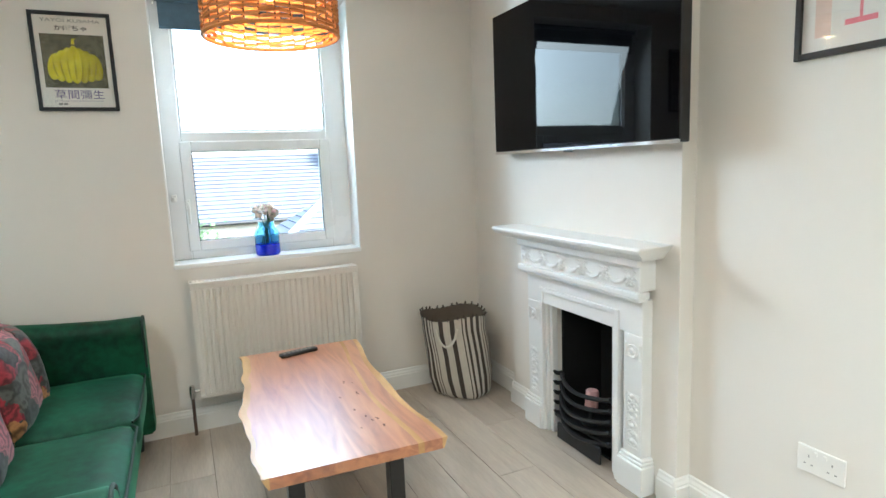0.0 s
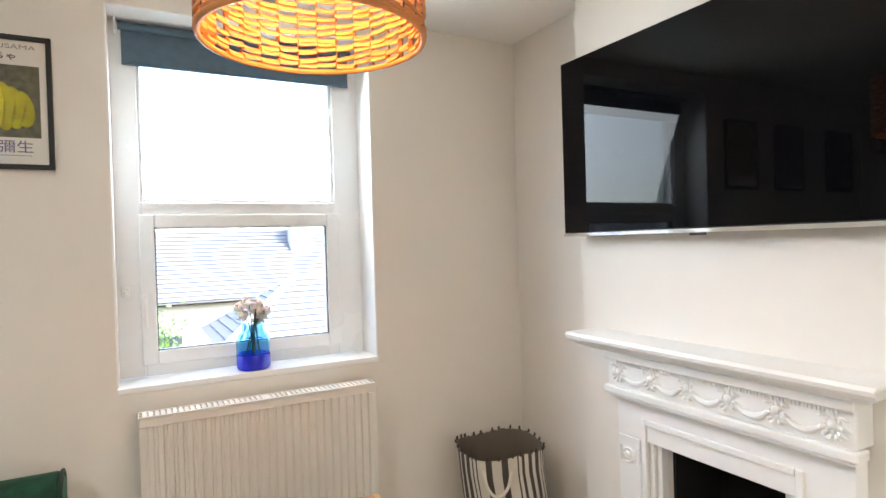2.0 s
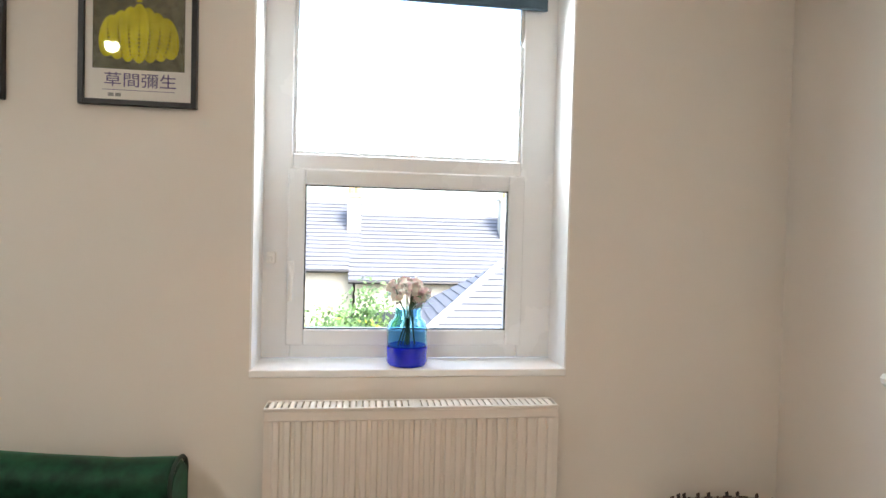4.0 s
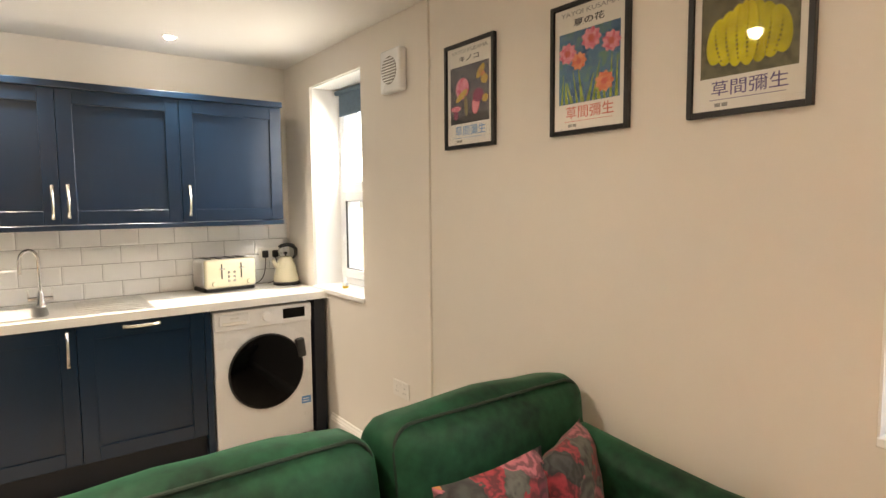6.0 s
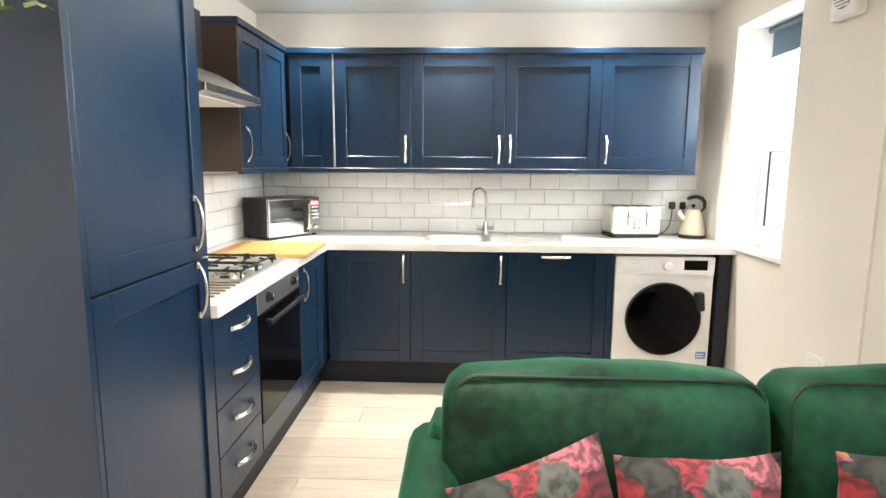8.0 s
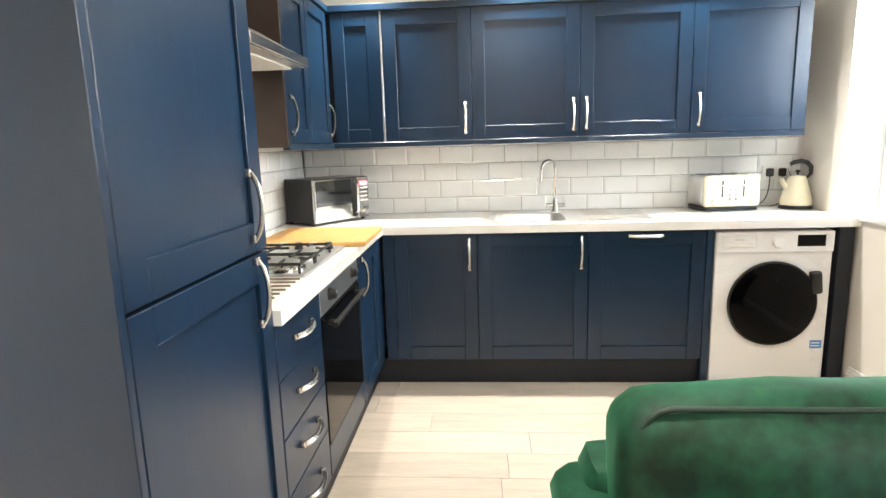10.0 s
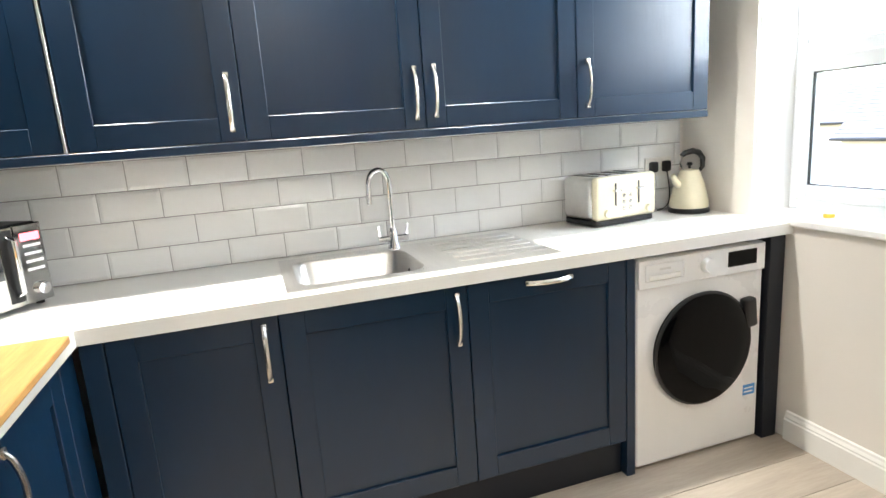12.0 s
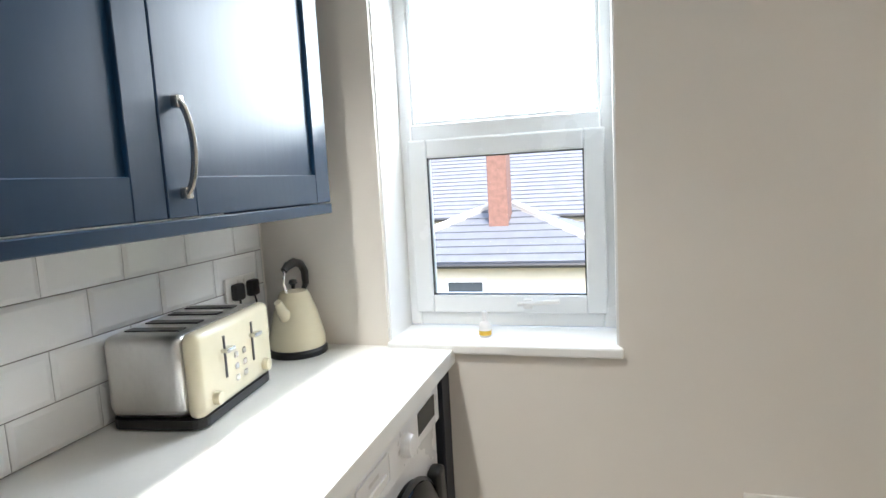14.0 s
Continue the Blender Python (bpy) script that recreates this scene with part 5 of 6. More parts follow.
# fireplace
fp = thing("fireplace", (5.2, -1.17, 0), "white painted Edwardian cast-iron fireplace with mantel shelf", "fireplace")
CY = -1.195
shelf = bmesh.new()
prof = [(5.2395, 0.985), (5.135, 0.985), (5.118, 1.0), (5.085, 1.01), (5.072, 1.022), (5.068, 1.034), (5.075, 1.044), (5.2395, 1.044)]
e = [[shelf.verts.new((x, CY + 0.03 + s * (0.537 - (0.05 if z < 1.005 else 0)), z)) for x, z in prof] for s in (-1, 1)]
for i in range(len(prof)):
    j = (i + 1) % len(prof)
    shelf.faces.new((e[0][i], e[0][j], e[1][j], e[1][i]))
shelf.faces.new(e[0])
shelf.faces.new(e[1])
part("mantel_shelf", shelf, M_SURROUND, fp)
part("frieze", boxes([((5.155, CY - 0.425, 0.855), (5.2395, CY + 0.425, 0.985))], 0.004), M_SURROUND, fp)
part("frieze_moulding", boxes([((5.135, CY - 0.43, 0.955), (5.156, CY + 0.43, 0.986)), ((5.140, CY - 0.435, 0.828), (5.20, CY + 0.435, 0.856)), ((5.150, CY - 0.425, 0.815), (5.20, CY + 0.425, 0.829))], 0.006, 2), M_SURROUND, fp)
part("header", boxes([((5.185, CY - 0.41, 0.67), (5.2395, CY + 0.41, 0.816))], 0.003), M_SURROUND, fp)
for s in (-1, 1):
    a, b = sorted((CY + s * 0.304, CY + s * 0.41))
    part("pilaster", boxes([((5.185, a, 0.155), (5.2395, b, 0.67))], 0.003), M_SURROUND, fp)
    a, b = sorted((CY + s * 0.285, CY + s * 0.43))
    part("plinth_block", boxes([((5.165, a, 0), (5.2395, b, 0.125)), ((5.172, a + 0.004, 0.125), (5.2395, b - 0.004, 0.14)), ((5.178, a + 0.008, 0.14), (5.2395, b - 0.008, 0.155))], 0.003), M_SURROUND, fp)
    a, b = sorted((CY + s * 0.325, CY + s * 0.39))
    pm = part("ornament_panel", boxes([((5.1825, a - 0.004, 0.185), (5.186, a, 0.42)), ((5.1825, b, 0.185), (5.186, b + 0.004, 0.42)), ((5.1825, a, 0.416), (5.186, b, 0.42)), ((5.1825, a, 0.185), (5.186, b, 0.189))]), M_SURROUND, fp)
    orn = random.Random(5)
    bm = bmesh.new()
    mid = (a + b) / 2
    for i in range(7):
        z = 0.205 + 0.032 * i
        for sgn in (-1, 1):
            pts = [(5.184, mid + sgn * (0.004 + 0.022 * math.sin(math.pi * t / 6) ** 0.8), z + 0.030 * t / 6 - 0.012 * math.cos(i)) for t in range(7)]
            tube(pts, [0.002, 0.004, 0.006, 0.006, 0.005, 0.004, 0.002], 8, bm)
        bmesh.ops.create_icosphere(bm, subdivisions=2, radius=0.008 if i % 2 else 0.011, matrix=Matrix.Translation((5.184, mid, z + 0.012)))
    part("leaf_relief", bm, M_SURROUND, pm, smooth=True)
    bm = moved(lathe([(0.028, 0), (0.030, 0.004), (0.026, 0.008), (0.020, 0.003), (0.014, 0.004), (0.011, 0.010), (0.001, 0.012)], 24), frame_m(Vector((5.185, mid, 0.60)), *WEST))
    for q in range(8):
        an = 2 * math.pi * q / 8
        bmesh.ops.create_icosphere(bm, subdivisions=1, radius=0.0065, matrix=Matrix.Translation((5.183, mid + 0.022 * math.cos(an), 0.60 + 0.022 * math.sin(an))))
    part("rosette", bm, M_SURROUND, fp, smooth=True)
    for q in (-0.043, -0.036, 0.036, 0.043):
        part("reed", boxes([((5.182, mid + q - 0.002, 0.57), (5.186, mid + q + 0.002, 0.63))], 0.001), M_SURROUND, fp)
# swags along the frieze
for k in range(6):
    y = CY - 0.37 + 0.148 * k
    bm = bmesh.new()
    bmesh.ops.create_icosphere(bm, subdivisions=2, radius=0.015, matrix=Matrix.Translation((5.155, y, 0.912)) @ Matrix.Diagonal((0.7, 1, 1, 1)))
    for q in range(7):
        an = 2 * math.pi * q / 7
        bmesh.ops.create_icosphere(bm, subdivisions=1, radius=0.007, matrix=Matrix.Translation((5.155, y + 0.018 * math.cos(an), 0.912 + 0.018 * math.sin(an))))
    if k < 5:
        pts = [(5.154, y + 0.018 + 0.112 * t / 10, 0.905 - 0.026 * math.sin(math.pi * t / 10)) for t in range(11)]
        tube(pts, [0.004 + 0.006 * math.sin(math.pi * t / 10) + 0.0012 * (t % 2) for t in range(11)], 8, bm)
    tube([(5.155, y - 0.004, 0.93), (5.153, y - 0.002, 0.945)], [0.005, 0.002], 8, bm)
    sw = part("swag", bm, M_SURROUND, fp, "raised garland relief", True)
    for lx, lz, up in ((-0.034, 0.896, 0.9), (-0.026, 0.884, 0.6), (0.030, 0.893, 0.9), (0.022, 0.882, 0.5), (-0.016, 0.876, 0.3), (0.012, 0.874, 0.2), (-0.03, 0.918, 1.4), (0.03, 0.920, 1.4)):
        part("leaf", tube([(5.154, y + lx * 0.4, lz + 0.012), (5.149, y + lx * 0.8, lz + 0.010 * up), (5.154, y + lx * 1.3, lz - 0.006 + 0.010 * up)], [0.002, 0.0065, 0.0015], 7), M_SURROUND, sw, smooth=True)
bm = bmesh.new()
for k in range(72):
    box(bm, (5.150, CY - 0.385 + 0.0107 * k, 0.940), (5.156, CY - 0.385 + 0.0107 * k + 0.006, 0.952))
tagged(part("dentils", bm, M_SURROUND, fp), kind="stuff")
# stepped casing round the opening
for off, x0, w in ((0.066, 5.176, 0.022), (0.042, 5.192, 0.02), (0.020, 5.205, 0.022)):
    y0, y1, zt = FB[0] - off, FB[1] + off, FB[2] + off
    part("casing", boxes([((x0, y0, 0), (5.2395, y0 + w, zt)), ((x0, y1 - w, 0), (5.2395, y1, zt)), ((x0, y0 + w, zt - w), (5.2395, y1 - w, zt))], 0.004, 2), M_SURROUND, fp)
# fire chamber and basket grate
fg = thing("fire_grate", (5.25, CY, 0), "black cast-iron fire grate with bowed bars", "grate")
part("fireback", boxes([((5.262, FB[0] + 0.002, 0.0), (5.598, FB[0] + 0.014, FB[2] - 0.002)), ((5.262, FB[1] - 0.014, 0), (5.598, FB[1] - 0.002, FB[2] - 0.002)), ((5.50, FB[0] + 0.014, 0), (5.598, FB[1] - 0.014, FB[2] - 0.002)), ((5.262, FB[0] + 0.014, FB[2] - 0.014), (5.5, FB[1] - 0.014, FB[2] - 0.002)), ((5.262, FB[0] + 0.014, 0.0), (5.5, FB[1] - 0.014, 0.012))]), M_SOOT, fg)
for k in range(5):
    z = 0.105 + 0.052 * k
    dep = 0.085 + 0.012 * math.sin(k)
    pts = [(5.255 - dep * math.sin(math.pi * t / 14) ** 0.8, FB[0] + 0.012 + (FB[1] - FB[0] - 0.024) * t / 14, z - 0.02 * math.sin(math.pi * t / 14)) for t in range(15)]
    part("bar", tube(pts, 0.010, 8, None, 1.3), M_IRON, fg, smooth=True)
    for yy in (FB[0] + 0.02, FB[1] - 0.02):
        part("finial", tube([(5.25, yy, z), (5.215, yy, z + 0.008), (5.2, yy, z + 0.022)], [0.013, 0.011, 0.006], 8), M_IRON, fg, smooth=True)
part("apron", moved(boxes([((5.185, FB[0] + 0.06, 0.003), (5.20, FB[1] - 0.06, 0.085))], 0.004), pose(0, 0, 0)), M_IRON, fg)
part("tray", boxes([((5.20, FB[0] + 0.02, 0.10), (5.495, FB[1] - 0.02, 0.115))], 0.002), M_IRON, fg)
cd = thing("paper_candle", (5.28, CY + 0.02, 0.2), "pale pink textured pillar candle in the grate", "candle")
part("wax", moved(lathe([(0.030, 0), (0.032, 0.008), (0.031, 0.085), (0.026, 0.092), (0.001, 0.088)], 26), pose(5.28, CY + 0.02, 0.19, 0, 6, 0)), material("pink_wax", (0.70, 0.45, 0.42), 0.5, spread=(0.60, 0.30, 0.30), scale=60), cd, smooth=True)
part("stand", lathe([(0.045, 0.1155), (0.045, 0.125), (0.012, 0.13), (0.012, 0.18), (0.04, 0.188), (0.04, 0.192)], 20, (5.28, CY + 0.02, 0)), M_IRON, cd, smooth=True)

# pendant lamp
PX, PY, PZ, PR, PH = 3.90, -1.32, 1.80, 0.203, 0.225
pl = thing("pendant_lamp", (PX, PY, PZ), "woven orange rattan drum pendant lamp, lit", "pendant lamp")
bm = bmesh.new()
prng = random.Random(2)
PANELS = 30
for p in range(PANELS):
    a0, a1 = 2 * math.pi * p / PANELS, 2 * math.pi * (p + 1) / PANELS
    n = 14
    for r in range(n):
        z = PZ + 0.006 + (PH - 0.012) * (r + prng.uniform(0.1, 0.9)) / n
        slant = prng.uniform(-0.006, 0.006)
        pts = [(PX + (PR + 0.003 * math.sin(math.pi * t / 3)) * math.cos(a0 + (a1 - a0) * t / 3), PY + (PR + 0.003 * math.sin(math.pi * t / 3)) * math.sin(a0 + (a1 - a0) * t / 3), z + slant * (t / 3 - 0.5)) for t in range(4)]
        tube(pts, 0.0092, 6, bm, 0.5)
tagged(part("weave", bm, M_RATTAN, pl, "orange woven rattan strips", True), kind="stuff")
for z in (PZ, PZ + PH):
    part("hoop", tube([(PX + (PR + 0.004) * math.cos(2 * math.pi * i / 48), PY + (PR + 0.004) * math.sin(2 * math.pi * i / 48), z) for i in range(48)], 0.006, 8, closed=True), M_RATTAN_DK if z > PZ else M_RATTAN, pl, smooth=True)
for p in range(PANELS):
    a = 2 * math.pi * p / PANELS
    part("rib", tube([(PX + (PR + 0.004) * math.cos(a), PY + (PR + 0.004) * math.sin(a), PZ), (PX + (PR + 0.004) * math.cos(a), PY + (PR + 0.004) * math.sin(a), PZ + PH)], 0.0024, 6), M_RATTAN_DK, pl)
for q in range(3):
    a = 2 * math.pi * q / 3 + 0.4
    part("spoke", tube([(PX, PY, PZ + PH), (PX + PR * math.cos(a), PY + PR * math.sin(a), PZ + PH)], 0.002, 6), M_NICKEL, pl)
part("flex", tube([(PX, PY, PZ + PH - 0.03), (PX, PY, CEIL - 0.03)], 0.003, 8), M_WHITE, pl)
part("ceiling_rose", lathe([(0.045, CEIL - 0.001), (0.04, CEIL - 0.02), (0.012, CEIL - 0.03)], 24, (PX, PY, 0)), M_WHITE, pl, smooth=True)
part("bulb", lathe([(0.012, PZ + 0.205), (0.014, PZ + 0.185), (0.03, PZ + 0.165), (0.032, PZ + 0.14), (0.022, PZ + 0.118), (0.001, PZ + 0.11)], 24, (PX, PY, 0)), glow("warm_bulb", (1.0, 0.62, 0.28), 9), pl, "glowing warm bulb", True)
lamp("pendant_glow", "POINT", 0.6, pose(PX, PY, PZ + 0.085), (1.0, 0.55, 0.24), size=0.02)

# ---- framed prints ----
def flat(pts, m, parent, mat, name, lift, label=""):
    bm = bmesh.new()
    vs = [bm.verts.new((x, y, lift)) for x, y in pts]
    f = bm.faces.new(vs)
    r = bmesh.ops.extrude_face_region(bm, geom=[f])
    bmesh.ops.translate(bm, verts=[v for v in r["geom"] if isinstance(v, bmesh.types.BMVert)], vec=(0, 0, 0.0004))
    return part(name, moved(bm, m), mat, parent, label)


def words(text, m, size, mat, parent, width=0, bold=0.0):
    cu = bpy.data.curves.new("words", "FONT")
    cu.offset = bold
    cu.body, cu.size, cu.extrude, cu.align_x, cu.align_y = text, size, 0.0003, "CENTER", "CENTER"
    tmp = new("words", cu)
    me = bpy.data.meshes.new_from_object(tmp.evaluated_get(bpy.context.evaluated_depsgraph_get()))
    bpy.data.objects.remove(tmp)
    bm = bmesh.new()
    bm.from_mesh(me)
    xs = [v.co.x for v in bm.verts]
    if xs and width:
        s = width / max(max(xs) - min(xs), 1e-4)
        bmesh.ops.scale(bm, vec=(s, 1, 1), verts=bm.verts)
    return part("lettering", moved(bm, m), mat, parent)


def blob(cx, cy, rx, ry, lobes=0, amp=0.0, n=36, turn=0.0):
    out = []
    for i in range(n):
        a = 2 * math.pi * i / n
        k = 1 + amp * math.cos(lobes * a)
        x, y = rx * k * math.cos(a), ry * k * math.sin(a)
        out.append((cx + x * math.cos(turn) - y * math.sin(turn), cy + x * math.sin(turn) + y * math.cos(turn)))
    return out


def framed(m, w, h, label, bar=0.016):
    ob = thing("framed_print", m.translation, label, "picture", "framed prints")
    part("frame", moved(boxes([((-w / 2, -h / 2, 0), (-w / 2 + bar, h / 2, 0.02)), ((w / 2 - bar, -h / 2, 0), (w / 2, h / 2, 0.02)), ((-w / 2 + bar, -h / 2, 0), (w / 2 - bar, -h / 2 + bar, 0.02)), ((-w / 2 + bar, h / 2 - bar, 0), (w / 2 - bar, h / 2, 0.02))], 0.0015), m), M_BLACK, ob, "thin black frame")
    paper = part("paper", moved(boxes([((-w / 2 + bar, -h / 2 + bar, 0.001), (w / 2 - bar, h / 2 - bar, 0.009))]), m), M_PAPER, ob)
    pane = part("glazing", moved(boxes([((-w / 2 + bar, -h / 2 + bar, 0.0135), (w / 2 - bar, h / 2 - bar, 0.0145))]), m), M_PICGLASS, ob)
    pane.visible_shadow = False
    return ob, paper


M_PICGLASS = clear("picture_glass", ior=1.3)
PWID, PHEI = 0.329, 0.449
Z_PIC = 1.698 + PHEI / 2
C_PURPLE = material("purple_print", (0.10, 0.07, 0.22), 0.6)
C_RED = material("red_print", (0.62, 0.10, 0.07), 0.6)
C_SKY = material("blue_lettering", (0.10, 0.30, 0.60), 0.6)


def poster(x, art_mat, text_mat, title, label):
    m = frame_m(Vector((x, -0.0005, Z_PIC)), *SOUTH)
    ob, paper = framed(m, PWID, PHEI, label)
    art = flat([(-0.128, -0.118), (0.128, -0.118), (0.128, 0.125), (-0.128, 0.125)], m, paper, art_mat, "artwork", 0.0092)
    words("YAYOI KUSAMA", m @ pose(0, 0.186, 0.0094), 0.022, M_GROUT, paper, 0.24)
    words(title, m @ pose(0, 0.152, 0.0094), 0.026, M_INK, paper, 0.13, 0.0004)
    words("草間彌生", m @ pose(0.005, -0.152, 0.0094), 0.045, text_mat, paper, 0.20, 0.0)
    flat([(-0.1, -0.1795), (0.1, -0.1795), (0.1, -0.178), (-0.1, -0.178)], m, paper, text_mat, "rule", 0.0092)
    for k in range(2):
        flat([(-0.085 + 0.02 * k, -0.198), (-0.069 + 0.02 * k, -0.198), (-0.069 + 0.02 * k, -0.188), (-0.085 + 0.02 * k, -0.188)], m, paper, M_GROUT, "small_print", 0.0092)
    return m, paper


C_OLIVE = two_tone("olive_ground", [(0.4, (0.10, 0.095, 0.06)), (0.6, (0.17, 0.16, 0.10))], 60)
C_YELLOW = two_tone("yellow_paint", [(0.35, (0.52, 0.46, 0.015)), (0.6, (0.68, 0.62, 0.03))], 25)
C_DOT = material("olive_dots", (0.16, 0.14, 0.01), 0.6)
m, pa = poster(3.195, C_OLIVE, C_PURPLE, "かぼちゃ", "framed print of a yellow spotted pumpkin")
C_YELLOW_DK = two_tone("shaded_yellow_paint", [(0.35, (0.38, 0.33, 0.012)), (0.6, (0.52, 0.47, 0.02))], 25)
for k, q in enumerate((-3, 3, -2, 2, -1, 1, 0)):
    flat(blob(q * 0.0275, -0.012 - 0.0035 * abs(q), 0.028, 0.087 - 0.0062 * abs(q) ** 1.3, turn=0.05 * q), m, pa, C_YELLOW if k % 2 == 0 else C_YELLOW_DK, "pumpkin_lobe", 0.0096 + 0.0001 * k)
flat([(-0.008, 0.08), (0.008, 0.08), (0.006, 0.10), (0.016, 0.108), (-0.002, 0.106)], m, pa, C_YELLOW, "stalk", 0.0103)
for q in range(-3, 4):
    for r in range(13):
        y = -0.075 + 0.0118 * r
        bend = q * 0.029 * (1 - 0.35 * (y / 0.1) ** 2 - 0.10 * (y > 0.04))
        s = 0.0022 + 0.0012 * math.sin(r * 0.5)
        flat([(bend - s, y - s), (bend + s, y - s), (bend + s, y + s), (bend - s, y + s)], m, pa, C_DOT, "spot", 0.0104)

C_FIELD = two_tone("blue_ground", [(0.35, (0.035, 0.09, 0.20)), (0.5, (0.06, 0.17, 0.30)), (0.65, (0.10, 0.22, 0.16))], 22, distortion=1)
C_PINK = two_tone("pink_petals", [(0.35, (0.60, 0.10, 0.16)), (0.6, (0.72, 0.28, 0.34))], 60)
C_CORAL = two_tone("coral_petals", [(0.35, (0.62, 0.12, 0.06)), (0.6, (0.75, 0.30, 0.16))], 60)
C_STALK = two_tone("green_stalks", [(0.35, (0.12, 0.20, 0.03)), (0.6, (0.36, 0.42, 0.06))], 40)
m, pa = poster(2.668, C_FIELD, C_RED, "夏の花", "framed print of pink and coral flowers on blue")
srng = random.Random(7)
for k in range(11):
    x = -0.115 + 0.023 * k
    top, w, lean = srng.uniform(-0.05, 0.05), srng.uniform(0.004, 0.009), srng.uniform(-0.025, 0.025)
    left = [(max(-0.127, min(0.127, x + lean * t / 6 - w * (1 - t / 7))), -0.117 + (top + 0.117) * t / 6) for t in range(7)]
    right = [(max(-0.127, min(0.127, x + lean * t / 6 + w * (1 - t / 7) + 0.0006)), -0.117 + (top + 0.117) * t / 6) for t in range(6, -1, -1)]
    flat(left + right, m, pa, C_STALK, "stalk", 0.0097)
for fx, fy, r, mat in ((-0.09, 0.055, 0.033, C_PINK), (0.012, 0.088, 0.035, C_PINK), (0.094, 0.062, 0.032, C_PINK), (-0.04, 0.022, 0.028, C_CORAL), (0.068, -0.062, 0.032, C_CORAL)):
    flat(blob(fx, fy, r * 1.1, r, 9, 0.13), m, pa, mat, "flower", 0.0102)
    flat(blob(fx, fy, r * 0.4, r * 0.36, 6, 0.2), m, pa, C_RED, "flower_heart", 0.0107)

C_NIGHT = two_tone("dusky_ground", [(0.35, (0.06, 0.06, 0.085)), (0.6, (0.13, 0.12, 0.13))], 30)
C_GOLD = material("gold_print", (0.62, 0.40, 0.08), 0.6)
C_PLUM = material("plum_print", (0.25, 0.03, 0.09), 0.6)
C_STEM2 = material("olive_stem_print", (0.22, 0.19, 0.09), 0.6)
m, pa = poster(2.036, C_NIGHT, C_SKY, "キノコ", "framed print of pink and gold mushrooms on dark ground")
flat([(-0.127, -0.117), (0.127, -0.117), (0.127, -0.085), (0.04, -0.075), (-0.05, -0.09), (-0.127, -0.082)], m, pa, M_INK, "ground_band", 0.0097)
for cx, cy, rx, ry, tn, mat, nm in ((-0.045, 0.03, 0.045, 0.045, 0.5, C_PINK, "cap"), (-0.05, 0.0, 0.045, 0.014, 0.5, C_GOLD, "gills"), (-0.02, -0.045, 0.012, 0.045, 0.1, C_STEM2, "stem"),
                                    (0.075, 0.085, 0.035, 0.016, 0.8, C_GOLD, "cap"), (0.10, 0.05, 0.022, 0.02, 0.0, C_GOLD, "cap"), (0.085, 0.075, 0.03, 0.012, -0.7, C_CORAL, "cap"),
                                    (0.06, -0.01, 0.035, 0.028, 0.0, C_PLUM, "cap"), (0.045, -0.045, 0.024, 0.042, -0.2, C_PINK, "cap"), (-0.09, -0.052, 0.034, 0.012, 0.0, C_PINK, "cap"),
                                    (-0.09, -0.078, 0.016, 0.022, 0.0, C_PLUM, "stem"), (0.105, -0.028, 0.02, 0.016, 0.3, C_GOLD, "cap")):
    flat(blob(cx, cy, rx, ry, turn=tn), m, pa, mat, nm, 0.0100 + 0.0003 * (abs(hash((round(cx * 1000), round(cy * 1000)))) % 3))

m = frame_m(Vector((5.3095, -2.30, 1.637 + 0.24)), *WEST)
ob, pa = framed(m, 0.40, 0.48, "framed pale print with pink strokes on the alcove wall", 0.018)
flat([(-0.145, -0.185), (-0.10, -0.185), (-0.10, 0.20), (-0.145, 0.20)], m, pa, material("peach_wash", (0.74, 0.56, 0.47), 0.6), "colour_band", 0.0092)
C_ROSE = material("rose_print", (0.74, 0.22, 0.26), 0.6)
flat([(-0.062, -0.165), (0.022, -0.165), (0.022, -0.150), (-0.062, -0.150)], m, pa, C_ROSE, "stroke", 0.0092)
flat([(-0.024, -0.150), (-0.016, -0.150), (-0.016, 0.15), (-0.024, 0.15)], m, pa, C_ROSE, "stroke", 0.0096)

# ---- outside ----
M_GRASS = material("rough_ground", (0.14, 0.17, 0.07), 0.9, spread=(0.22, 0.20, 0.15), scale=0.4, bump=0.4, bump_scale=6)
M_SLATE = material("grey_slate", (0.115, 0.122, 0.140), 0.6, vary=0.12, scale=3, random_by="0.06")
M_RENDER = material("cream_render", (0.48, 0.44, 0.36), 0.85, vary=0.05, scale=1.5, bump=0.2, bump_scale=30)
M_BRICK = material("red_brick", (0.17, 0.088, 0.068), 0.85, vary=0.2, scale=9, bump=0.3, bump_scale=30)
M_POT = material("yellow_clay_pot", (0.42, 0.28, 0.12), 0.7, vary=0.1)
M_DARKPANE = material("dark_house_pane", (0.05, 0.06, 0.07), 0.1)
M_CREST = material("pale_ridge_tile", (0.42, 0.40, 0.37), 0.7)
GZ = -5.2
bm = bmesh.new()
vs = [bm.verts.new(p) for p in ((-600, REV + 0.3, GZ), (600, REV + 0.3, GZ), (600, 1500, GZ), (-600, 1500, GZ))]
bm.faces.new(vs)
single("ground", bm, M_GRASS, "gardens and yards behind the houses", "ground", "structure")


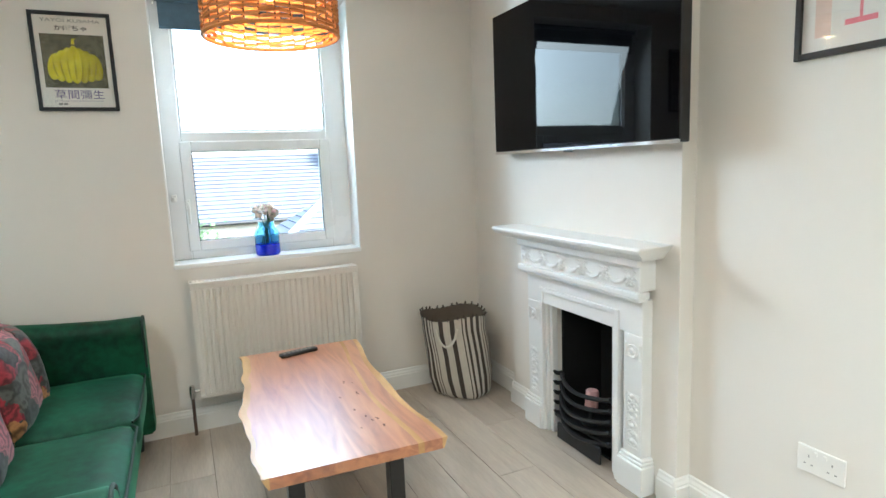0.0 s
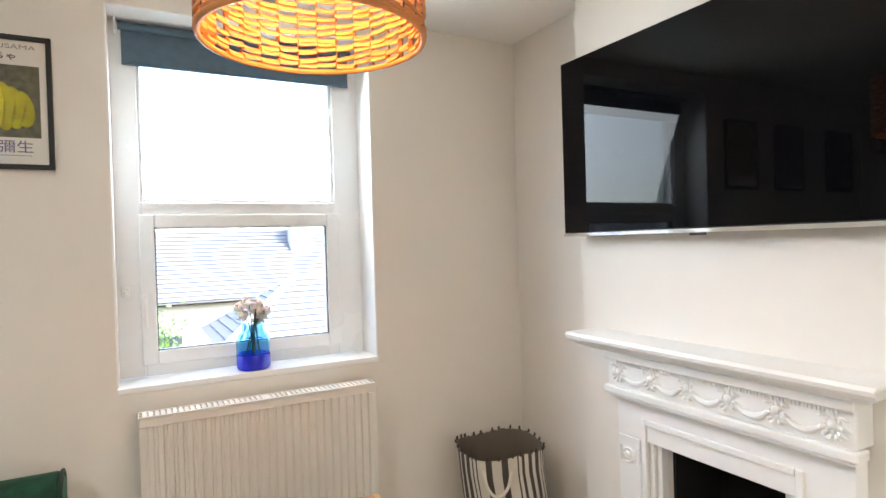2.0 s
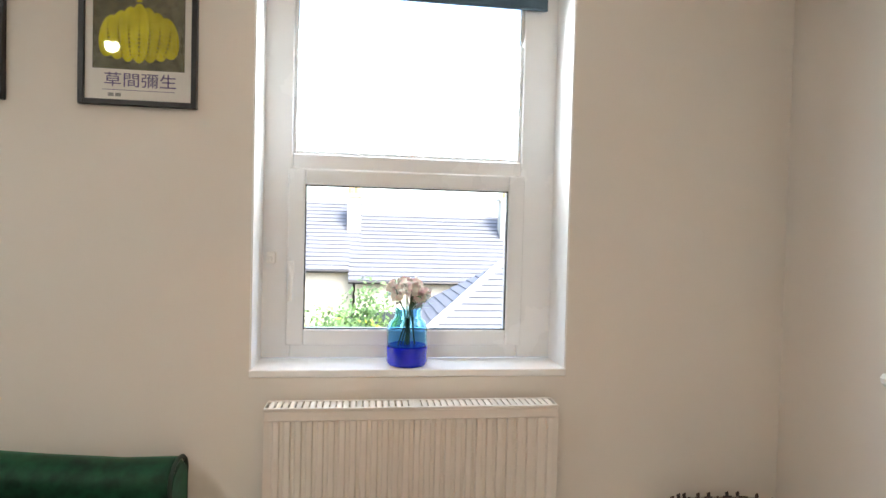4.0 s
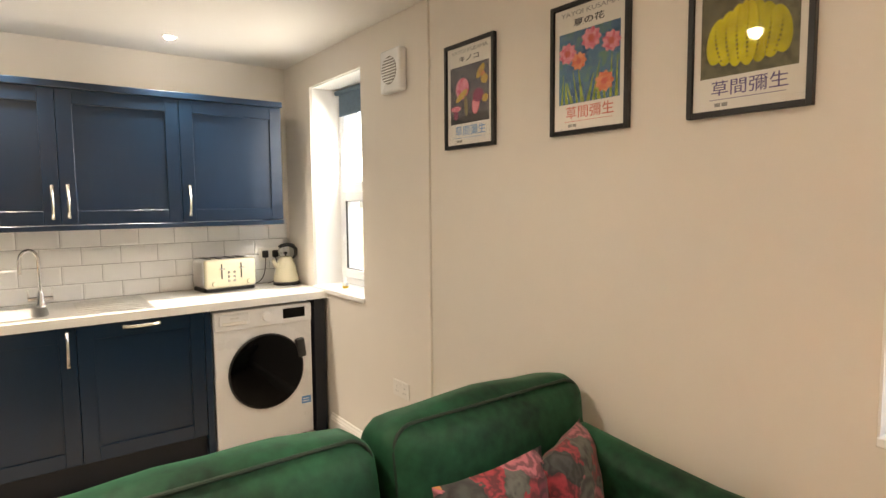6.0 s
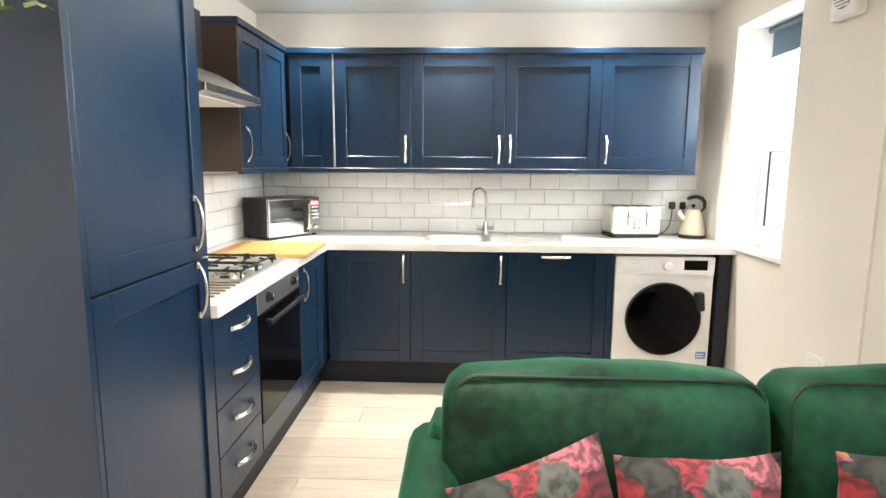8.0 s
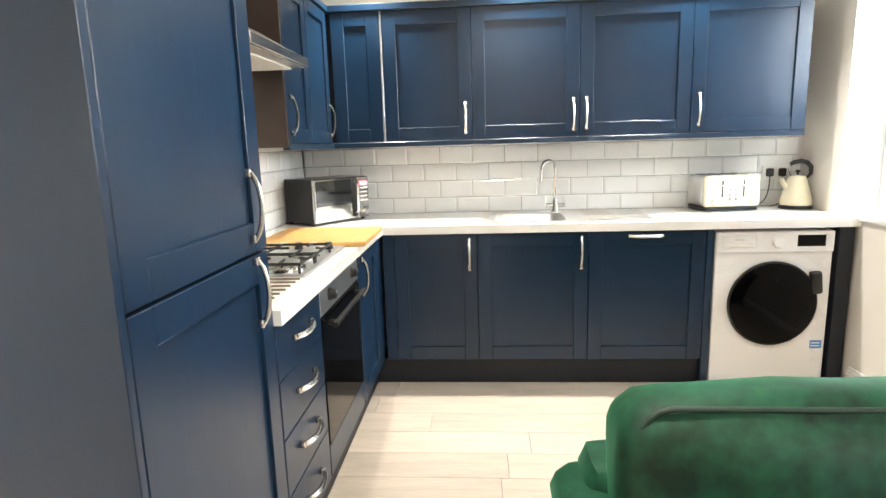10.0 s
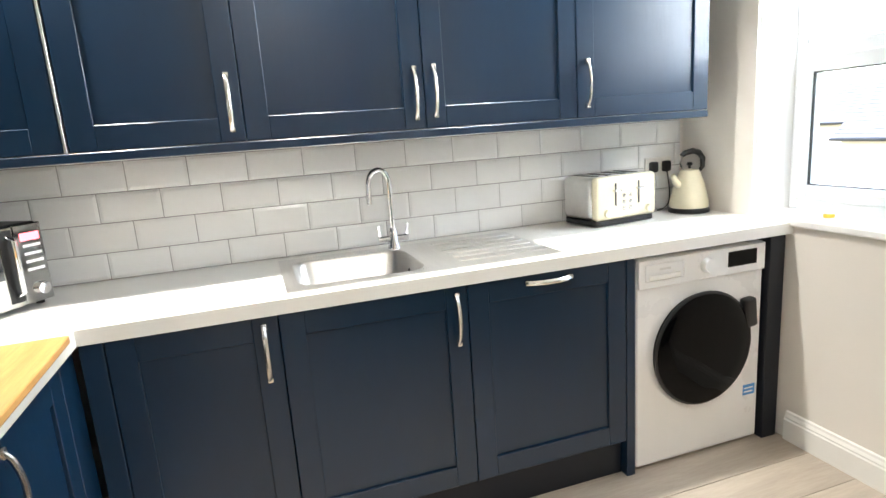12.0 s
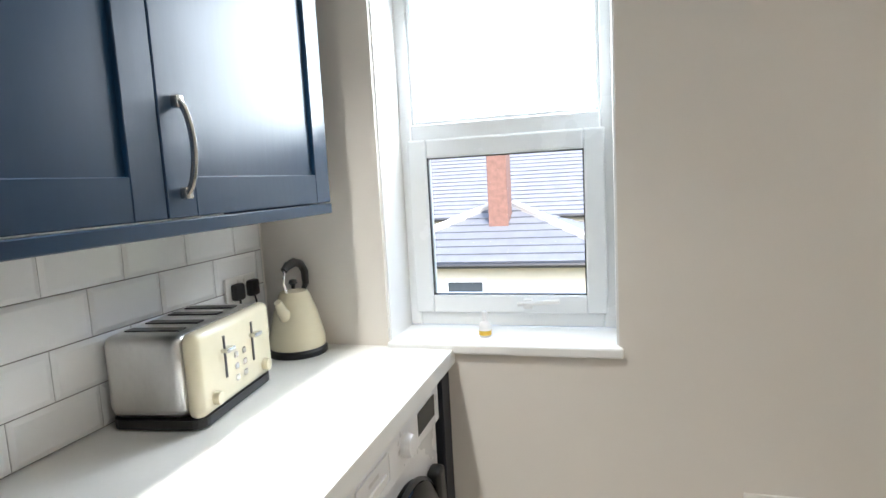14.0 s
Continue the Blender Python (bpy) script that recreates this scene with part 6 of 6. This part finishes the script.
def roof_slope(parent, p0, p1, q0, q1, rows, name="roof"):
    """Slated slope from the eaves p0-p1 up to the ridge q0-q1, in lapped courses."""
    p0, p1, q0, q1 = map(Vector, (p0, p1, q0, q1))
    nrm = (p1 - p0).cross(q0 - p0)
    if nrm.length < 1e-6:
        nrm = (p1 - p0).cross(q1 - p0)
    nrm.normalize()
    if nrm.z < 0:
        nrm = -nrm
    bm = bmesh.new()
    for r in range(rows):
        a, b = r / rows, (r + 1.12) / rows
        b = min(b, 1)
        quad = [p0.lerp(q0, a) + nrm * 0.045, p1.lerp(q1, a) + nrm * 0.045, p1.lerp(q1, b) + nrm * 0.012, p0.lerp(q0, b) + nrm * 0.012]
        low = [p0.lerp(q0, a), p1.lerp(q1, a)]
        v = [bm.verts.new(c) for c in quad]
        w = [bm.verts.new(c) for c in low]
        bm.faces.new(v)
        bm.faces.new((w[0], w[1], v[1], v[0]))
    return part(name, bm, M_SLATE, parent, "grey slate courses")


def house(x0, x1, y0, y1, eave, ridge, label, hip=False, windows=(), wall=None, chimneys=()):
    ob = thing("house", ((x0 + x1) / 2, (y0 + y1) / 2, GZ), label, "house")
    part("wall", boxes([((x0, y0, GZ), (x1, y1, eave))]), wall or M_RENDER, ob)
    ym, o = (y0 + y1) / 2, 0.25
    h = (x1 - x0) / 2 - 0.01 if hip else 0.0
    rows = max(8, int((ridge - eave) * 7))
    a, b = (x0 - o, y0 - o, eave), (x1 + o, y0 - o, eave)
    c, d = (x0 - o + h, ym, ridge), (x1 + o - h, ym, ridge)
    e, f = (x0 - o, y1 + o, eave), (x1 + o, y1 + o, eave)
    roof_slope(ob, a, b, c, d, rows)
    roof_slope(ob, e, f, c, d, rows)
    if hip:
        roof_slope(ob, a, e, c, c, rows)
        roof_slope(ob, b, f, d, d, rows)
        for p, q in ((a, c), (b, d)):
            part("hip_ridge", tube([Vector(p) + Vector((0, 0, 0.05)), Vector(q) + Vector((0, 0, 0.05))], 0.10, 6), M_CREST, ob)
    else:
        for x in (x0, x1):
            bm = bmesh.new()
            bm.faces.new([bm.verts.new(p) for p in ((x, y0, eave), (x, y1, eave), (x, ym, ridge - 0.05))])
            part("gable", bm, wall or M_RENDER, ob)
        part("ridge", tube([c, d], 0.09, 6), M_CREST, ob)
    part("gutter", tube([(x0 - o, y0 - o - 0.05, eave - 0.04), (x1 + o, y0 - o - 0.05, eave - 0.04)], 0.06, 8), M_BLACK, ob)
    for wx, wz, ww, wh in windows:
        wn_ = part("window", boxes([((wx - ww / 2, y0 - 0.05, wz), (wx + ww / 2, y0 + 0.02, wz + wh))], 0.01), M_UPVC, ob)
        part("pane", boxes([((wx - ww / 2 + 0.07, y0 - 0.06, wz + 0.07), (wx + ww / 2 - 0.07, y0 - 0.049, wz + wh - 0.07))]), M_DARKPANE, wn_)
    for cx, cy, w, top, mat in chimneys:
        ch = part("chimney", boxes([((cx - w / 2, cy - 0.3, eave), (cx + w / 2, cy + 0.3, top)), ((cx - w / 2 - 0.06, cy - 0.36, top), (cx + w / 2 + 0.06, cy + 0.36, top + 0.12))], 0.01), mat, ob)
        for s in (-0.25, 0.25):
            part("chimney_pot", lathe([(0.12, top + 0.12), (0.10, top + 0.45), (0.12, top + 0.5)], 14, (cx + s * w, cy, 0)), M_POT, ch)
    return ob


house(-14, 3.4, 19.5, 25.5, -0.02, 2.62, "cream rendered terrace house with grey slate roof", windows=((1.2, -2.4, 1.0, 1.3), (-2.4, -2.4, 1.0, 1.3), (-6, -2.4, 1.0, 1.3)), chimneys=((3.35, 21.2, 0.5, 2.75, M_RENDER), (-6, 22.5, 1.0, 3.2, M_BRICK)))
house(3.5, 16, 19.0, 25.0, -0.36, 2.15, "cream rendered terrace house with lower slate roof", windows=((4.6, -2.6, 0.9, 1.2), (7.6, -2.6, 0.9, 1.2)), chimneys=((9.6, 21.0, 0.85, 2.75, M_RENDER),))
house(5.6, 10.4, 12.2, 16.4, -1.02, 0.56, "low white house with a hipped slate roof", True, ((7.0, -2.3, 0.7, 0.7),))
house(-4.1, 1.3, 10.2, 14.6, -0.34, 0.70, "white house with hipped slate roof and brick chimney", True, ((-1.9, -1.6, 0.9, 0.9), (0.9, -1.8, 0.7, 0.8)), chimneys=((-1.36, 11.7, 0.45, 2.1, M_BRICK),))
house(-30, -3.5, 27, 33, 0.3, 2.6, "long slate-roofed terrace farther back", windows=((-6.5, -1.2, 1.0, 1.2), (-10, -1.2, 1.0, 1.2), (-4.6, 0.6, 0.8, 0.9)), chimneys=((-9, 30, 0.9, 3.6, M_BRICK),))


def tree(x, y, z, height, spread, mat, label, seed, leaves=7000):
    """Bushy tree: tapered trunk, limbs and a crown of many small leaves."""
    r = random.Random(seed)
    ob = thing("tree", (x, y, z), label, "tree")
    part("trunk", tube([(x, y, z), (x + 0.05, y, z + height * 0.3), (x - 0.04, y + 0.05, z + height * 0.62)], [0.14, 0.10, 0.05], 8), M_BROWN, ob)
    tips = []
    for k in range(9):
        a = r.uniform(0, 6.28)
        s = Vector((x, y, z + height * r.uniform(0.25, 0.55)))
        e = s + Vector((math.cos(a) * spread * r.uniform(0.4, 0.8), math.sin(a) * spread * r.uniform(0.4, 0.8), height * r.uniform(0.15, 0.42)))
        part("limb", tube([s, s.lerp(e, 0.5) + Vector((0, 0, 0.1)), e], [0.05, 0.035, 0.015], 6), M_BROWN, ob)
        tips += [e, s.lerp(e, 0.6)]
    bm = bmesh.new()
    for k in range(leaves):
        c = r.choice(tips) + Vector((r.gauss(0, spread * 0.20), r.gauss(0, spread * 0.20), r.gauss(0, height * 0.07)))
        d = Vector((r.gauss(0, 1), r.gauss(0, 1), r.gauss(0.4, 0.6))).normalized()
        s = d.orthogonal().normalized() * r.uniform(0.03, 0.06)
        ln = r.uniform(0.10, 0.17)
        bm.faces.new([bm.verts.new(p) for p in (c, c + d * ln * 0.5 + s, c + d * ln, c + d * ln * 0.5 - s)])
    tagged(part("crown", bm, mat, ob), kind="stuff")
    return ob


M_TREE1 = material("mid_green_leaves", (0.10, 0.19, 0.05), 0.6, spread=(0.04, 0.09, 0.025), scale=2)
M_TREE2 = material("lime_leaves", (0.26, 0.34, 0.03), 0.6, spread=(0.14, 0.22, 0.02), scale=2)
tree(3.1, 13.2, GZ, 5.0, 1.5, M_TREE1, "leafy mid-green garden tree below the window", 3)
tree(4.1, 11.8, GZ, 4.6, 1.1, M_TREE2, "bright lime-green shrub tree in a garden", 6)
tree(2.0, 15.0, GZ, 4.0, 1.4, M_TREE1, "leafy mid-green tree beside the terrace", 9)

# ---- floor planks and wall tiles ----
def pieces(parent, name, sizes, mat, bevel):
    """Alike pieces share their mesh; sizes: (place, size) pairs."""
    cache = {}
    for at, size in sizes:
        key = tuple(round(s, 3) for s in size)
        if key not in cache:
            bm = bmesh.new()
            box(bm, (-size[0] / 2, -size[1] / 2, -size[2] / 2), (size[0] / 2, size[1] / 2, size[2] / 2))
            if bevel:
                top = [e for e in bm.edges]
                bmesh.ops.bevel(bm, geom=top, offset=bevel, segments=1, affect="EDGES")
            cache[key] = mesh_of(name, bm, mat)
        ob = new(name, cache[key])
        ob.parent = parent
        ob.location = at


rng = random.Random(4)
PW, PL = 0.19, 1.28
lst, x, row = [], 0.0, 0
while x < 5.3:
    w = min(PW, 5.31 - x)
    y = -0.0 + rng.uniform(0, 0.9) * 1.0
    while y > SOUTH_Y:
        a, b = min(y, 0.0), max(y - PL, SOUTH_Y)
        if a - b > 0.02 and not (x + w < 2.6 and a < -3.1):
            lst.append(((x + w / 2, (a + b) / 2, -0.004), (w - 0.002, a - b - 0.002, 0.008)))
        y -= PL
    x += PW
pieces(floor, "plank", lst, M_PLANK, 0.0008)


def metro_tiles(parent, sizes, axis):
    """Glazed tiles with a sloped border; alike tiles share their mesh."""
    cache = {}
    for at, ln, zh in sizes:
        key = (round(ln, 3), round(zh, 3))
        if key not in cache:
            bm = bmesh.new()
            e = min(0.011, ln / 3)
            rings = []
            for a, b, d in ((ln / 2, zh / 2, 0.0), (ln / 2, zh / 2, 0.003), (ln / 2 - e, zh / 2 - min(0.011, zh / 3), 0.0062)):
                pts = [(p * a, q * b) for p, q in ((-1, -1), (1, -1), (1, 1), (-1, 1))]
                rings.append([bm.verts.new((d, u, v) if axis == "y" else (u, d, v)) for u, v in pts])
            for p, q in zip(rings, rings[1:]):
                for k in range(4):
                    bm.faces.new((p[k], p[(k + 1) % 4], q[(k + 1) % 4], q[k]))
            bm.faces.new(rings[-1])
            bm.faces.new(rings[0])
            cache[key] = mesh_of("tile", bm, M_TILE)
        ob = new("tile", cache[key])
        ob.parent = parent
        ob.location = at


def tiling(wall, axis, lo, hi, z_rows, phase, fixed):
    """Brick-bond tiles along x or y, on a bed of grout."""
    lst, pitch = [], 0.2035
    for r, (z0, z1) in enumerate(z_rows):
        s = lo + ((phase + pitch / 2 * (r % 2)) % pitch) - pitch
        while s < hi:
            a, b = max(s, lo), min(s + pitch, hi)
            if b - a > 0.012:
                mid, zc = (a + b) / 2, (z0 + z1) / 2
                lst.append(((fixed, mid, zc) if axis == "y" else (mid, fixed, zc), b - a - 0.0025, z1 - z0 - 0.003))
            s += pitch
    metro_tiles(wall, lst, axis)


ROWS_Z = [(0.912, 1.008), (1.008, 1.1135), (1.1135, 1.219), (1.219, 1.3245), (1.3245, 1.364)]
HIGH_Z = [(1.3245, 1.43), (1.43, 1.5355), (1.5355, 1.641), (1.641, 1.70)]
part("grout", boxes([((0.0, -3.079, 0.911), (0.0045, -0.03, 1.364))]), M_GROUT, wall_w)
part("grout", boxes([((0.0045, -3.08, 0.911), (2.25, -3.0755, 1.364)), ((1.137, -3.08, 1.364), (2.25, -3.0755, 1.70))]), M_GROUT, wall_k)
tiling(wall_w, "y", -3.072, -0.03, ROWS_Z, 0.1613, 0.0035)
tiling(wall_k, "x", 0.012, 2.25, ROWS_Z[:4], 0.112, -3.0765)
tiling(wall_k, "x", 0.012, 1.137, ROWS_Z[4:], 0.112, -3.0765)
tiling(wall_k, "x", 1.137, 2.25, HIGH_Z, 0.0, -3.0765)
